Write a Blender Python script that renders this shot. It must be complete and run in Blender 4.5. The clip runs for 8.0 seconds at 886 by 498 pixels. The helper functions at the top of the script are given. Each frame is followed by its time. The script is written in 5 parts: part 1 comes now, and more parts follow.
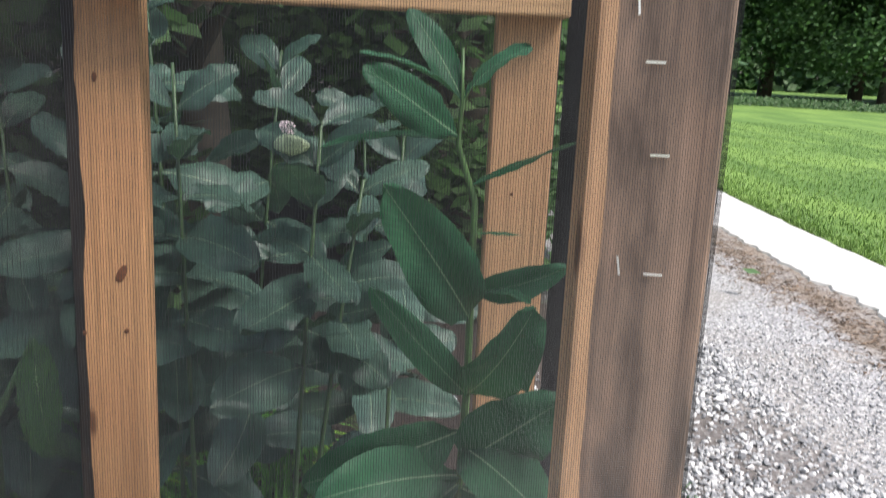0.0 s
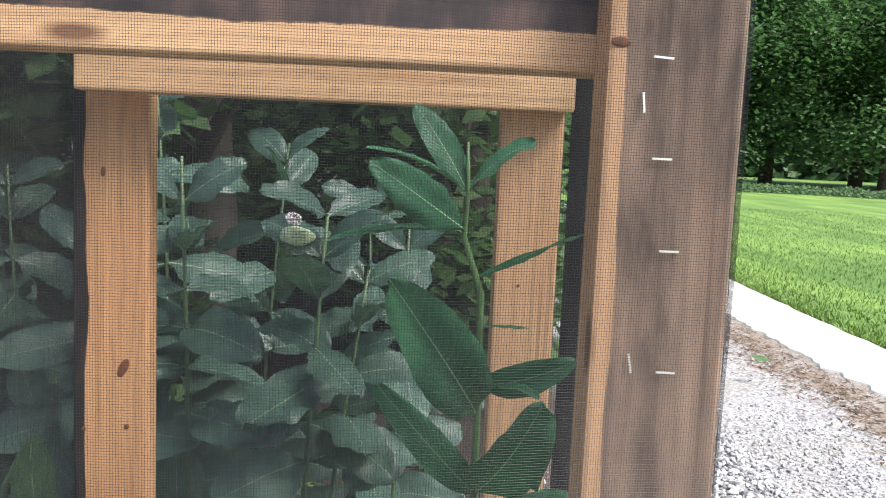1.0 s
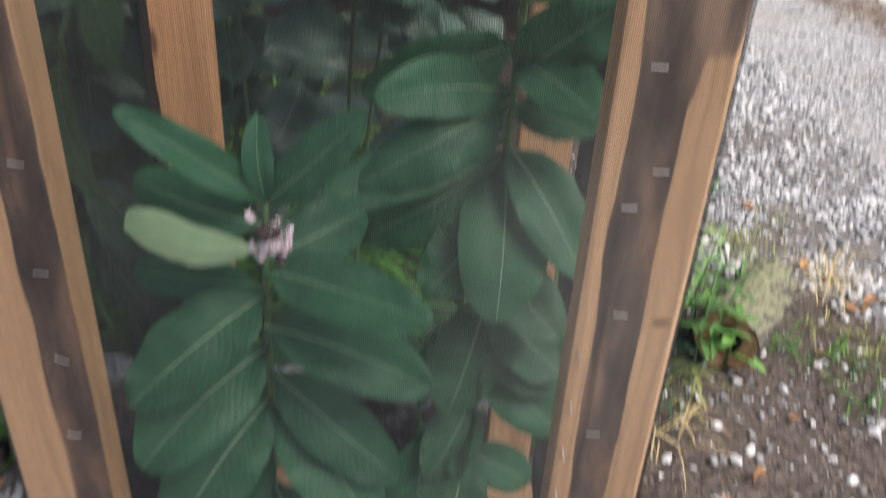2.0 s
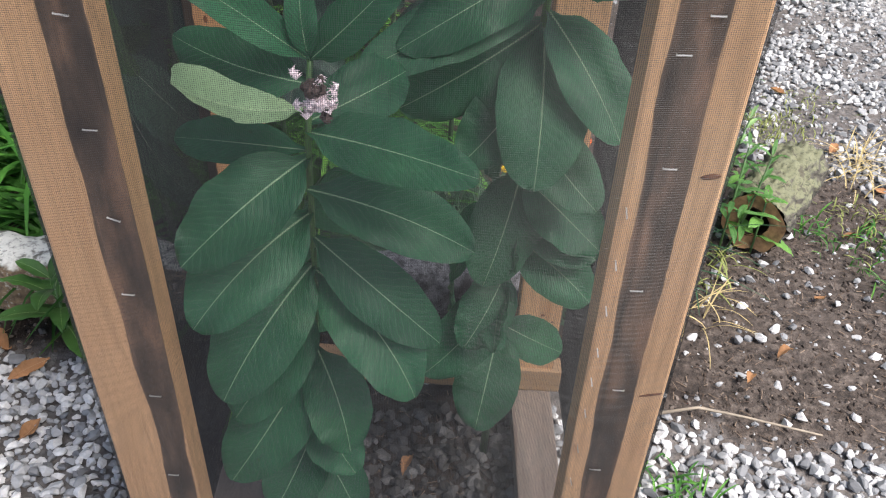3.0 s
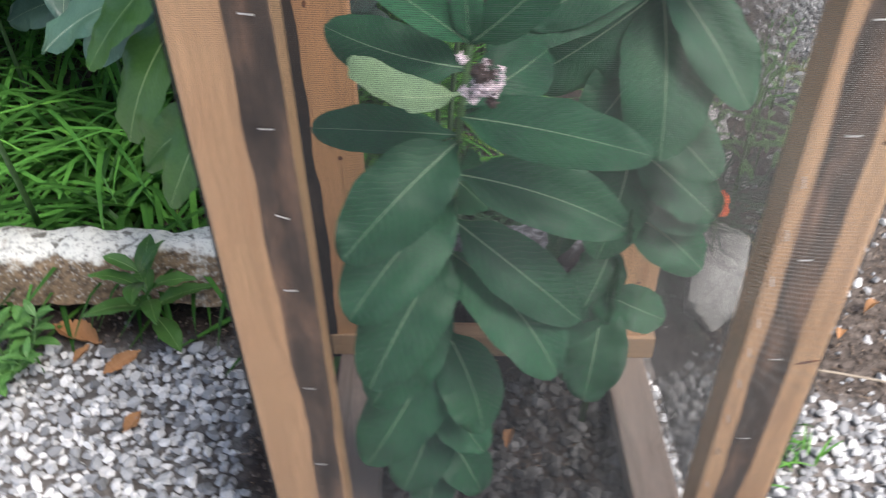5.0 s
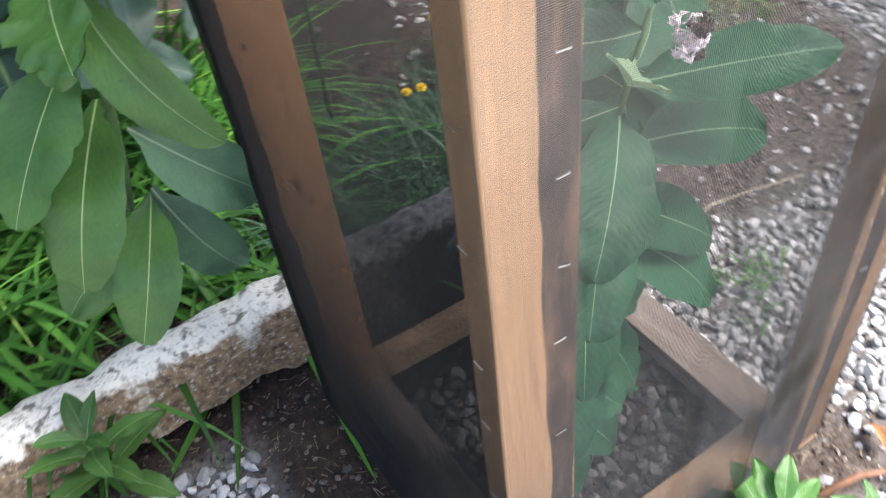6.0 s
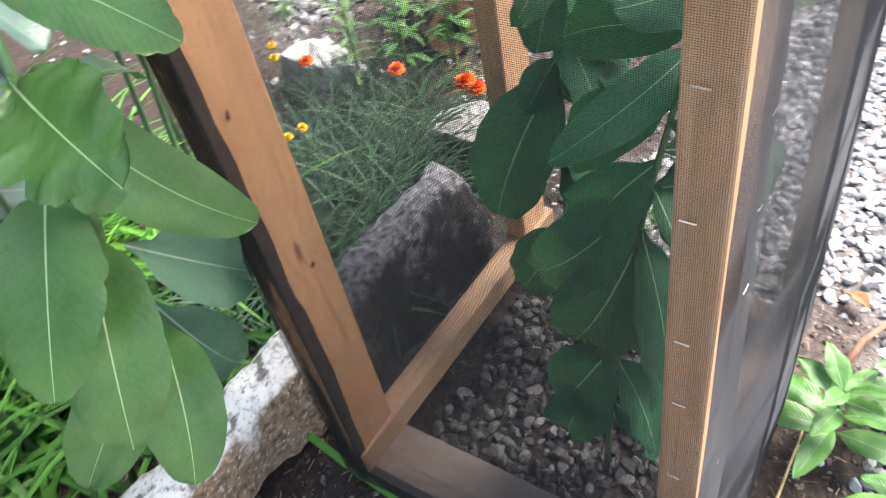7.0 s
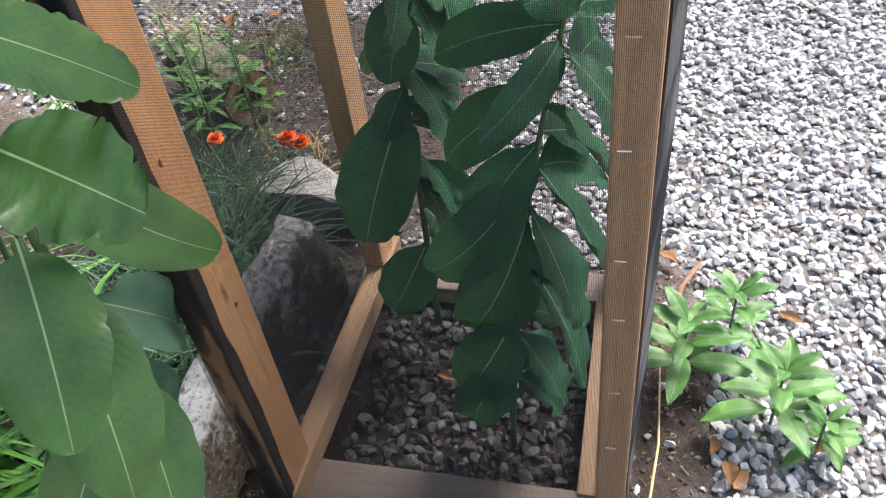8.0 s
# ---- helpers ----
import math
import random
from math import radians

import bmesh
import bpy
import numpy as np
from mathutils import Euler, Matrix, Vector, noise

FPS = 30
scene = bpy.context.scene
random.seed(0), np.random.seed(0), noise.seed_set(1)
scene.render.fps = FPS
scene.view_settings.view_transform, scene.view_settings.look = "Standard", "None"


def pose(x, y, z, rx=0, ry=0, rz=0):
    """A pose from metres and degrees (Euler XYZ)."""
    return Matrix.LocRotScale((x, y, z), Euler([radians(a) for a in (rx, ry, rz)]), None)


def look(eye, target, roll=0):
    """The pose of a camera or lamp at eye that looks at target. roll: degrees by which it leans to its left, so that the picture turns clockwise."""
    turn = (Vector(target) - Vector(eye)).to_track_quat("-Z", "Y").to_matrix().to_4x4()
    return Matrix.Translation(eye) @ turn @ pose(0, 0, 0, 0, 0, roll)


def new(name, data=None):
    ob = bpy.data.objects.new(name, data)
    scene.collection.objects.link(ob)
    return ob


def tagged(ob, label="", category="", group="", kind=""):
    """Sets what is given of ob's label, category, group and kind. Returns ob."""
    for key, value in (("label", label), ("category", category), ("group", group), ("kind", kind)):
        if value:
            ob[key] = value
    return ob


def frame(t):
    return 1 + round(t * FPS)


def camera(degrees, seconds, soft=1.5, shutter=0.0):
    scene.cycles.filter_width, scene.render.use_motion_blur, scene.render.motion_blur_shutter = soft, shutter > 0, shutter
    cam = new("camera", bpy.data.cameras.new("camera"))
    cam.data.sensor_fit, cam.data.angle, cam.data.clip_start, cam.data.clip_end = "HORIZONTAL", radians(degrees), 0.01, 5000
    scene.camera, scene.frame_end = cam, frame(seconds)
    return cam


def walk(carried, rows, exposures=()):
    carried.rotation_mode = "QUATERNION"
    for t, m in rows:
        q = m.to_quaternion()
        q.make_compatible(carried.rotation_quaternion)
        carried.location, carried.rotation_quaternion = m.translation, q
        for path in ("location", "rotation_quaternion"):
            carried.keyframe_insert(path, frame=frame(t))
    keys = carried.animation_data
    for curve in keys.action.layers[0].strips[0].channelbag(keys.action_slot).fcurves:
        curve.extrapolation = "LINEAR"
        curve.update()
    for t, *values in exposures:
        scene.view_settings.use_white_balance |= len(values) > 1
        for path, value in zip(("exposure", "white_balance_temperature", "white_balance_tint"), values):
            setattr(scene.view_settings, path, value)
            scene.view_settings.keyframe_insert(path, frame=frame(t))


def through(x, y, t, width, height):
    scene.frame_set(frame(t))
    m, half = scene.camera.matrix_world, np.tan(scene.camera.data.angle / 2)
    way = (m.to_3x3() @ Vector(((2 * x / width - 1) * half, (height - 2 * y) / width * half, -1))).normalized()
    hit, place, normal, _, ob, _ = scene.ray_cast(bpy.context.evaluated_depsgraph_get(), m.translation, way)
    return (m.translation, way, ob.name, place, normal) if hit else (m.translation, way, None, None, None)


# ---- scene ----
cam = camera(56.6, 8.0, soft=1.1, shutter=0.4)
PATH = [
    (0, (0.372, -0.487, 1.285), (0.486, 1.466, 0.867), 2.8),
    (0.5, (0.373, -0.494, 1.294), (0.493, 1.487, 1.045), 2.6),
    (1, (0.371, -0.479, 1.29), (0.465, 1.507, 1.079), 2.5),
    (1.5, (0.363, -0.487, 1.281), (0.439, 1.478, 0.914), 2.5),
    (1.6, (0.37, -0.486, 1.257), (0.419, 1.458, 0.787), 2.8),
    (1.7, (0.364, -0.503, 1.231), (0.419, 1.401, 0.622), 3.3),
    (1.8, (0.362, -0.521, 1.194), (0.414, 1.338, 0.459), 3.7),
    (1.9, (0.357, -0.535, 1.167), (0.416, 1.264, 0.295), 3.7),
    (2, (0.359, -0.544, 1.158), (0.404, 1.184, 0.151), 3.4),
    (2.2, (0.35, -0.561, 1.133), (0.416, 1.102, 0.023), 3.7),
    (3.3, (0.333, -0.565, 1.127), (0.34, 1.019, -0.094), 2.3),
    (3.5, (0.332, -0.566, 1.128), (0.34, 1.013, -0.099), 2.4),
    (4, (0.329, -0.568, 1.128), (0.339, 1.005, -0.107), 2.8),
    (4.5, (0.302, -0.586, 1.14), (0.307, 0.982, -0.101), 2.8),
    (5, (0.199, -0.55, 1.134), (0.192, 0.992, -0.14), -1.1),
    (5.2, (0.127, -0.493, 1.113), (0.141, 1.031, -0.182), -4.5),
    (6.3, (-0.288, -0.263, 1.161), (0.549, 0.858, -0.268), -9.3),
    (6.5, (-0.32, -0.22, 1.147), (0.559, 0.861, -0.287), -11.0),
    (7, (-0.367, -0.092, 1.143), (0.673, 0.838, -0.291), -13.4),
    (7.5, (-0.476, -0.02, 1.171), (0.815, 0.552, -0.246), -8.1),
    (8, (-0.555, 0.018, 1.179), (0.826, 0.455, -0.2), -8.4),
]
walk(cam, [(t, look(eye, target, roll)) for t, eye, target, roll in PATH],
     exposures=[(0, 1.42, 6600, 12), (0.4, 1.56, 6600, 12), (1.4, 1.8, 6600, 12), (2.0, 1.24, 6800, 14), (3.3, 1.42, 6600, 12), (4.5, 1.5, 6600, 12),
                (5.2, 1.7, 6600, 12), (6.3, 2.48, 6700, 13), (7.0, 2.74, 6800, 14), (7.5, 2.52, 6800, 14), (8.0, 2.07, 6800, 14)])

# ---- light: soft, bright overcast sky with a wide sun ----
world = bpy.data.worlds.new("sky")
scene.world = world
world.use_nodes = True
wn = world.node_tree
sky = wn.nodes.new("ShaderNodeTexSky")
sky.sky_type, sky.sun_disc = "NISHITA", False
sky.sun_elevation, sky.sun_rotation = radians(55), radians(128)
sky.air_density, sky.dust_density, sky.ozone_density = 1.0, 3.0, 1.5
wn.links.new(sky.outputs[0], wn.nodes["Background"].inputs[0])
wn.nodes["Background"].inputs[1].default_value = 0.10
sun = new("sun", bpy.data.lights.new("sun", "SUN"))
sun.data.energy, sun.data.angle, sun.data.color = 2.1, radians(26), (1.0, 0.98, 0.955)
sun.matrix_basis = look((1.75, -1.35, 3.15), (0, 0, 0))


# ---- materials ----
def mat(name, rough=0.7, metal=0.0):
    m = bpy.data.materials.new(name)
    m.use_nodes = True
    b = m.node_tree.nodes["Principled BSDF"]
    b.inputs["Roughness"].default_value, b.inputs["Metallic"].default_value = rough, metal
    return m, m.node_tree, b


def node(nt, kind, **values):
    n = nt.nodes.new(kind)
    for key, v in values.items():
        if key in ("data_type", "operation", "blend_type", "noise_dimensions", "attribute_name", "feature", "wave_type", "bands_direction", "clamp"):
            exec_set(n, key, v)
        else:
            n.inputs[key.replace("_", " ")].default_value = v
    return n


def exec_set(n, key, v):
    if key == "data_type":
        n.data_type = v
    elif key == "operation":
        n.operation = v
    elif key == "blend_type":
        n.blend_type = v
    elif key == "attribute_name":
        n.attribute_name = v
    elif key == "feature":
        n.feature = v
    elif key == "clamp":
        n.clamp = v


def ramp(nt, fac, stops):
    r = nt.nodes.new("ShaderNodeValToRGB")
    while len(r.color_ramp.elements) < len(stops):
        r.color_ramp.elements.new(0.5)
    for e, (p, c) in zip(r.color_ramp.elements, stops):
        e.position, e.color = p, (*c, 1) if len(c) == 3 else c
    nt.links.new(fac, r.inputs[0])
    return r.outputs[0]


def grey(v):
    return (v, v, v)


def coords(nt, scale=(1, 1, 1), kind="Object", rot=(0, 0, 0)):
    c = nt.nodes.new("ShaderNodeTexCoord")
    m = nt.nodes.new("ShaderNodeMapping")
    m.inputs["Scale"].default_value, m.inputs["Rotation"].default_value = scale, rot
    nt.links.new(c.outputs[kind], m.inputs[0])
    return m.outputs[0]


def noise_tex(nt, vec, scale, detail=4.0, rough=0.55, distort=0.0):
    n = nt.nodes.new("ShaderNodeTexNoise")
    n.inputs["Scale"].default_value, n.inputs["Detail"].default_value = scale, detail
    n.inputs["Roughness"].default_value, n.inputs["Distortion"].default_value = rough, distort
    if vec is not None:
        nt.links.new(vec, n.inputs["Vector"])
    return n.outputs["Fac"]


def mix(nt, fac, a, b, how="MIX"):
    n = nt.nodes.new("ShaderNodeMix")
    n.data_type, n.blend_type = "RGBA", how
    for sock, v in ((n.inputs[0], fac), (n.inputs[6], a), (n.inputs[7], b)):
        if isinstance(v, (int, float)):
            sock.default_value = v
        elif isinstance(v, tuple):
            sock.default_value = (*v, 1)
        else:
            nt.links.new(v, sock)
    return n.outputs[2]


def bump(nt, b, height, strength=0.3, distance=0.002):
    n = nt.nodes.new("ShaderNodeBump")
    n.inputs["Strength"].default_value, n.inputs["Distance"].default_value = strength, distance
    nt.links.new(height, n.inputs["Height"])
    nt.links.new(n.outputs[0], b.inputs["Normal"])


def wood(name, light, dark, stain=None, seed=0.0, axis=2):
    """Softwood with long grain along one axis, small knots, and a dark weathered stain band or darker side kept in the
    'stain' attribute.
    """
    m, nt, b = mat(name, 0.62)
    sc = [38, 38, 38]
    sc[axis] = 1.6
    v = coords(nt, tuple(sc))
    grain = noise_tex(nt, v, 1.0 + seed * 0.1, 6, 0.6, 0.6)
    sc2 = [9, 9, 9]
    sc2[axis] = 0.7
    broad = noise_tex(nt, coords(nt, tuple(sc2)), 1.3, 3)
    fine = noise_tex(nt, coords(nt, tuple(s * 5 for s in sc)), 1.0, 3)
    col = ramp(nt, grain, [(0.30, dark), (0.40, tuple(c * 0.84 for c in light)), (0.47, light), (0.53, tuple(c * 0.92 for c in light)), (0.6, tuple(c * 1.12 for c in light)), (0.68, tuple(c * 0.74 for c in light))])
    tone = noise_tex(nt, coords(nt, (6, 6, 6)), 1.0, 4, 0.6)
    col = mix(nt, ramp(nt, tone, [(0.36, grey(0.0)), (0.66, grey(0.5))]), col, tuple(a * f for a, f in zip(light, (0.86, 0.74, 0.72))))
    col = mix(nt, ramp(nt, broad, [(0.35, grey(0.0)), (0.75, grey(0.45))]), col, tuple(c * 0.7 for c in light))
    sw = [1.0, 1.0, 1.0]
    sw[axis] = 0.15
    rings = nt.nodes.new("ShaderNodeTexWave")
    rings.bands_direction = "X" if axis != 0 else "Z"
    rings.inputs["Scale"].default_value, rings.inputs["Distortion"].default_value = 30.0, 17.0
    rings.inputs["Detail"].default_value, rings.inputs["Detail Scale"].default_value = 2.0, 0.7
    nt.links.new(coords(nt, tuple(sw)), rings.inputs["Vector"])
    line = ramp(nt, rings.outputs["Fac"], [(0.62, grey(1.0)), (0.9, grey(0.82)), (1.0, grey(0.74))])
    col = mix(nt, 0.5, col, line, "MULTIPLY")
    sk = [26, 26, 26]
    sk[axis] = 8
    vor = nt.nodes.new("ShaderNodeTexVoronoi")
    vor.inputs["Scale"].default_value = 0.62
    nt.links.new(coords(nt, tuple(sk)), vor.inputs["Vector"])
    knot = ramp(nt, vor.outputs["Distance"], [(0.07, grey(0.85)), (0.13, grey(0.0))])
    col = mix(nt, knot, col, (0.12, 0.045, 0.018))
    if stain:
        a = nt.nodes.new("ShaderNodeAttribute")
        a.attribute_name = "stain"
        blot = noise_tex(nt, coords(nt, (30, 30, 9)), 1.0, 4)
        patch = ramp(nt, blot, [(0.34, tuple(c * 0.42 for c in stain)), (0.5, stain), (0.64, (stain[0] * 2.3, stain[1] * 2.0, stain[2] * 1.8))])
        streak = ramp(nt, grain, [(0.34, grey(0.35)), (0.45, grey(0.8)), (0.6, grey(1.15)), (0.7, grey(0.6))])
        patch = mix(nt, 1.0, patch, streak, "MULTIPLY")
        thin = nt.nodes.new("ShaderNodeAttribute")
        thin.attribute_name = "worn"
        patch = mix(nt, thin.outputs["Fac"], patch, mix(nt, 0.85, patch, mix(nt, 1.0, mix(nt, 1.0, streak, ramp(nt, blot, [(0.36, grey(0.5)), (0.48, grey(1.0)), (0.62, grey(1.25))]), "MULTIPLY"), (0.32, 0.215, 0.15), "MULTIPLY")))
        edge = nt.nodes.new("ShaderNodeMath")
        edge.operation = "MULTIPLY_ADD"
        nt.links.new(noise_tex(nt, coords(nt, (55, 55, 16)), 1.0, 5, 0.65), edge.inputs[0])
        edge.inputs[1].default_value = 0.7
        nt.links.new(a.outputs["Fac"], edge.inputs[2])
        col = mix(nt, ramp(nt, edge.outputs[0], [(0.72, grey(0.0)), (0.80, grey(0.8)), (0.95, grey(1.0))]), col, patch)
    nt.links.new(col, b.inputs["Base Color"])
    bump(nt, b, mix(nt, 0.5, grain, fine), 0.25, 0.0012)
    return m


M_CEDAR = wood("cedar", (0.66, 0.40, 0.215), (0.50, 0.265, 0.13), stain=(0.112, 0.074, 0.052))
M_CEDAR_BLACK = wood("cedar_dark_edged", (0.63, 0.345, 0.165), (0.46, 0.22, 0.095), stain=(0.022, 0.017, 0.014), seed=1)
M_CEDAR_X = wood("cedar_cross", (0.68, 0.43, 0.225), (0.5, 0.275, 0.125), stain=(0.05, 0.035, 0.03), seed=2, axis=0)
M_RAIL_Y = wood("weathered_rail", (0.31, 0.25, 0.205), (0.16, 0.115, 0.09), seed=4, axis=1)
M_RAIL_X = wood("base_rail_cross", (0.48, 0.31, 0.175), (0.30, 0.175, 0.095), seed=6, axis=0)


def plain(name, color, rough=0.6, metal=0.0, scale=40, vary=0.25, relief=0.15):
    m, nt, b = mat(name, rough, metal)
    n = noise_tex(nt, coords(nt), scale, 5)
    nt.links.new(ramp(nt, n, [(0.3, tuple(c * (1 - vary) for c in color)), (0.7, tuple(min(1, c * (1 + vary)) for c in color))]), b.inputs["Base Color"])
    bump(nt, b, n, relief, 0.002)
    return m


M_SCREEN = plain("screen_fibre", (0.015, 0.0155, 0.017), 0.34, scale=8, vary=0.15, relief=0.0)
M_SCREEN.node_tree.nodes["Principled BSDF"].inputs["Specular IOR Level"].default_value = 0.10
# same fibre for the front panel, lightened to paint in its bright haze
M_SCREEN_HAZED = plain("hazed_screen_fibre", (0.030, 0.0311, 0.0337), 0.32, scale=8, vary=0.2, relief=0.0)
M_SCREEN_HAZED.node_tree.nodes["Principled BSDF"].inputs["Specular IOR Level"].default_value = 0.22
M_STAPLE = plain("staple_steel", (0.75, 0.74, 0.72), 0.3, 0.9, vary=0.1, relief=0.0)


def ground_material():
    m, nt, b = mat("ground_mix", 0.9)
    v = coords(nt)
    zone = nt.nodes.new("ShaderNodeVertexColor")
    zone.layer_name = "zone"
    sep = nt.nodes.new("ShaderNodeSeparateColor")
    nt.links.new(zone.outputs[0], sep.inputs[0])
    n1, n2, n3 = noise_tex(nt, v, 6, 6), noise_tex(nt, v, 60, 5), noise_tex(nt, v, 260, 4)
    soil = ramp(nt, n2, [(0.3, (0.016, 0.012, 0.009)), (0.48, (0.066, 0.050, 0.040)), (0.62, (0.115, 0.092, 0.076)), (0.8, (0.23, 0.19, 0.16))])
    soil = mix(nt, ramp(nt, n1, [(0.4, grey(0)), (0.7, grey(0.35))]), soil, (0.085, 0.066, 0.053))
    vor = nt.nodes.new("ShaderNodeTexVoronoi")
    vor.inputs["Scale"].default_value = 62
    nt.links.new(v, vor.inputs["Vector"])
    grav = ramp(nt, vor.outputs["Color"], [(0.2, (0.25, 0.25, 0.255)), (0.5, (0.38, 0.38, 0.385)), (0.85, (0.56, 0.555, 0.545))])
    # shade in the gaps between stones, painted as darker grey
    grav = mix(nt, ramp(nt, vor.outputs["Distance"], [(0.35, grey(0)), (0.8, grey(0.7))]), grav, (0.11, 0.105, 0.10))
    grav = mix(nt, ramp(nt, noise_tex(nt, v, 1.7, 5), [(0.45, grey(0)), (0.7, grey(0.45))]), grav, (0.27, 0.24, 0.20))
    lawn = ramp(nt, noise_tex(nt, v, 30, 8, 0.75), [(0.40, (0.06, 0.12, 0.018)), (0.5, (0.12, 0.215, 0.034)), (0.62, (0.18, 0.30, 0.06))])
    lawn = mix(nt, ramp(nt, noise_tex(nt, v, 5, 6, 0.7), [(0.42, grey(0)), (0.62, grey(0.5))]), lawn, (0.062, 0.14, 0.018))
    lawn = mix(nt, ramp(nt, noise_tex(nt, v, 0.35, 3), [(0.4, grey(0)), (0.7, grey(0.5))]), lawn, (0.24, 0.37, 0.07))
    # long bands of tree shade painted into the lawn as darker green
    lawn = mix(nt, ramp(nt, noise_tex(nt, coords(nt, (1.0, 0.12, 1.0)), 1.4, 3), [(0.42, grey(0)), (0.58, grey(0.85))]), lawn, (0.065, 0.14, 0.018))
    # dark brown bed soil with the shade around the cage painted in
    soil_shade_at = nt.nodes.new("ShaderNodeAttribute")
    soil_shade_at.attribute_name = "soil_shade"
    shaded_soil = ramp(nt, n2, [(0.3, (0.011, 0.008, 0.006)), (0.55, (0.032, 0.021, 0.015)), (0.8, (0.07, 0.046, 0.034))])
    soil = mix(nt, soil_shade_at.outputs["Fac"], soil, shaded_soil)
    straw = ramp(nt, n2, [(0.3, (0.07, 0.05, 0.032)), (0.55, (0.22, 0.165, 0.115)), (0.8, (0.40, 0.35, 0.28))])
    col = mix(nt, sep.outputs[0], soil, grav)
    col = mix(nt, sep.outputs[1], col, lawn)
    col = mix(nt, sep.outputs[2], col, straw)
    nt.links.new(col, b.inputs["Base Color"])
    bump(nt, b, mix(nt, 0.4, n2, n3), 0.8, 0.012)
    return m


M_GROUND = ground_material()


def stone_material(name, lo, mid, hi, rough=0.75):
    m, nt, b = mat(name, rough)
    g = nt.nodes.new("ShaderNodeNewGeometry")
    base = ramp(nt, g.outputs["Random Per Island"], [(0.0, lo), (0.45, mid), (0.85, hi), (1.0, tuple(c * 1.15 for c in hi))])
    n = noise_tex(nt, coords(nt), 160, 5)
    col = mix(nt, ramp(nt, n, [(0.35, grey(0.0)), (0.75, grey(0.45))]), base, tuple(c * 0.6 for c in mid))
    nt.links.new(col, b.inputs["Base Color"])
    bump(nt, b, n, 0.3, 0.002)
    return m


M_STONE = stone_material("gravel_stone", (0.13, 0.133, 0.139), (0.345, 0.35, 0.353), (0.585, 0.578, 0.565))

# same gravel far darker: the cage's shade is put into its colour
M_STONE_SHADED = stone_material("shaded_stone", (0.018, 0.016, 0.014), (0.047, 0.044, 0.041), (0.15, 0.145, 0.14), 0.65)


# ---- builders ----
def mesh_object(name, bm, material, parent=None, label="", smooth=False):
    me = bpy.data.meshes.new(name)
    bm.to_mesh(me)
    bm.free()
    if smooth:
        me.polygons.foreach_set("use_smooth", [True] * len(me.polygons))
    me.materials.append(material)
    ob = new(name, me)
    if parent is not None:
        ob.parent = parent
    if label:
        ob["label"] = label
    return ob


def part(name, bm, material, parent, label="", smooth=False):
    return mesh_object(name, bm, material, parent, label, smooth)


def thing(name, label, category, group="", at=(0, 0, 0)):
    ob = new(name)
    ob.empty_display_size = 0.05
    ob.location = at
    return tagged(ob, label, category, group)


def board(x0, x1, y0, y1, z0, z1, cuts=(1, 1, 1), bevel=0.003, wobble=0.0):
    """A sawn board with rounded arrises and a little waviness."""
    bm = bmesh.new()
    bmesh.ops.create_cube(bm, size=1.0)
    for v in bm.verts:
        v.co = Vector(((x0 + x1) / 2 + v.co.x * (x1 - x0), (y0 + y1) / 2 + v.co.y * (y1 - y0), (z0 + z1) / 2 + v.co.z * (z1 - z0)))
    if bevel:
        bmesh.ops.bevel(bm, geom=bm.edges[:], offset=bevel, segments=2, affect="EDGES", profile=0.6)
    for axis, n in enumerate(cuts):
        lo, hi = ((x0, x1), (y0, y1), (z0, z1))[axis]
        for i in range(1, n):
            no = [0, 0, 0]
            no[axis] = 1
            co = [0, 0, 0]
            co[axis] = lo + (hi - lo) * i / n
            bmesh.ops.bisect_plane(bm, geom=bm.verts[:] + bm.edges[:] + bm.faces[:], plane_co=co, plane_no=no)
    if wobble:
        for v in bm.verts:
            d = noise.noise_vector(v.co * 7.0) * wobble
            v.co += d
    return bm


def stain_layer(bm, f):
    """Stores how dark the weather stain or darker side is at each corner, from a function of the place and the face's
    normal.
    """
    lay = bm.verts.layers.float.new("stain")
    for v in bm.verts:
        v[lay] = f(v.co, v.normal)
    return bm


def far_rise(x, y):
    d = math.hypot(x, y)
    return max(0.0, d - 8) * 0.012


# ---- ground: one sheet with zones of gravel, soil, straw and lawn ----
def hash2(x, y):
    return noise.noise(Vector((x * 3.1, y * 3.1, 0.3)))


def soil_amount(x, y):
    """1 where bare soil shows, 0 where gravel lies."""
    wob = 0.10 * hash2(x, y) + 0.05 * noise.noise(Vector((x * 11, y * 11, 4)))
    right = 1 - min(1, max(0, (math.hypot((x - 1.0) / 0.62, (y - 0.90) / 0.49) - 1 + 0.6 * wob) * 9))
    strip = 1 - min(1, max(0, (math.hypot((x - 0.30) / 0.36, (y + 0.02) / 0.105) - 1 + wob) * 6))
    left = min(1, max(0, (y - 0.505 + 0.35 * wob) * 12)) if x < 0.12 else 0
    near_left = 1 - min(1, max(0, (math.hypot((x + 0.0) / 0.15, (y - 0.42) / 0.30) - 1 + wob) * 6))
    bed = min(1, max(0, (y - 0.62 + wob) * 10)) * min(1, max(0, (0.85 + 0.5 * min(1, max(0, y - 1.0)) - x + wob) * 8)) * min(1, max(0, (9.0 - y) * 1))
    worn = 0.62 * min(1, max(0, (1 - math.hypot((x - 1.55) / 0.55, (y - 1.95) / 1.1)) * 3)) * min(1, max(0, 0.6 + 2.2 * hash2(x * 1.3, y * 1.3)))
    inside = 1.0 if 0.02 < x < 0.55 and 0.02 < y < 0.52 else 0.0
    return max(right, strip, left, near_left, bed, worn, inside)


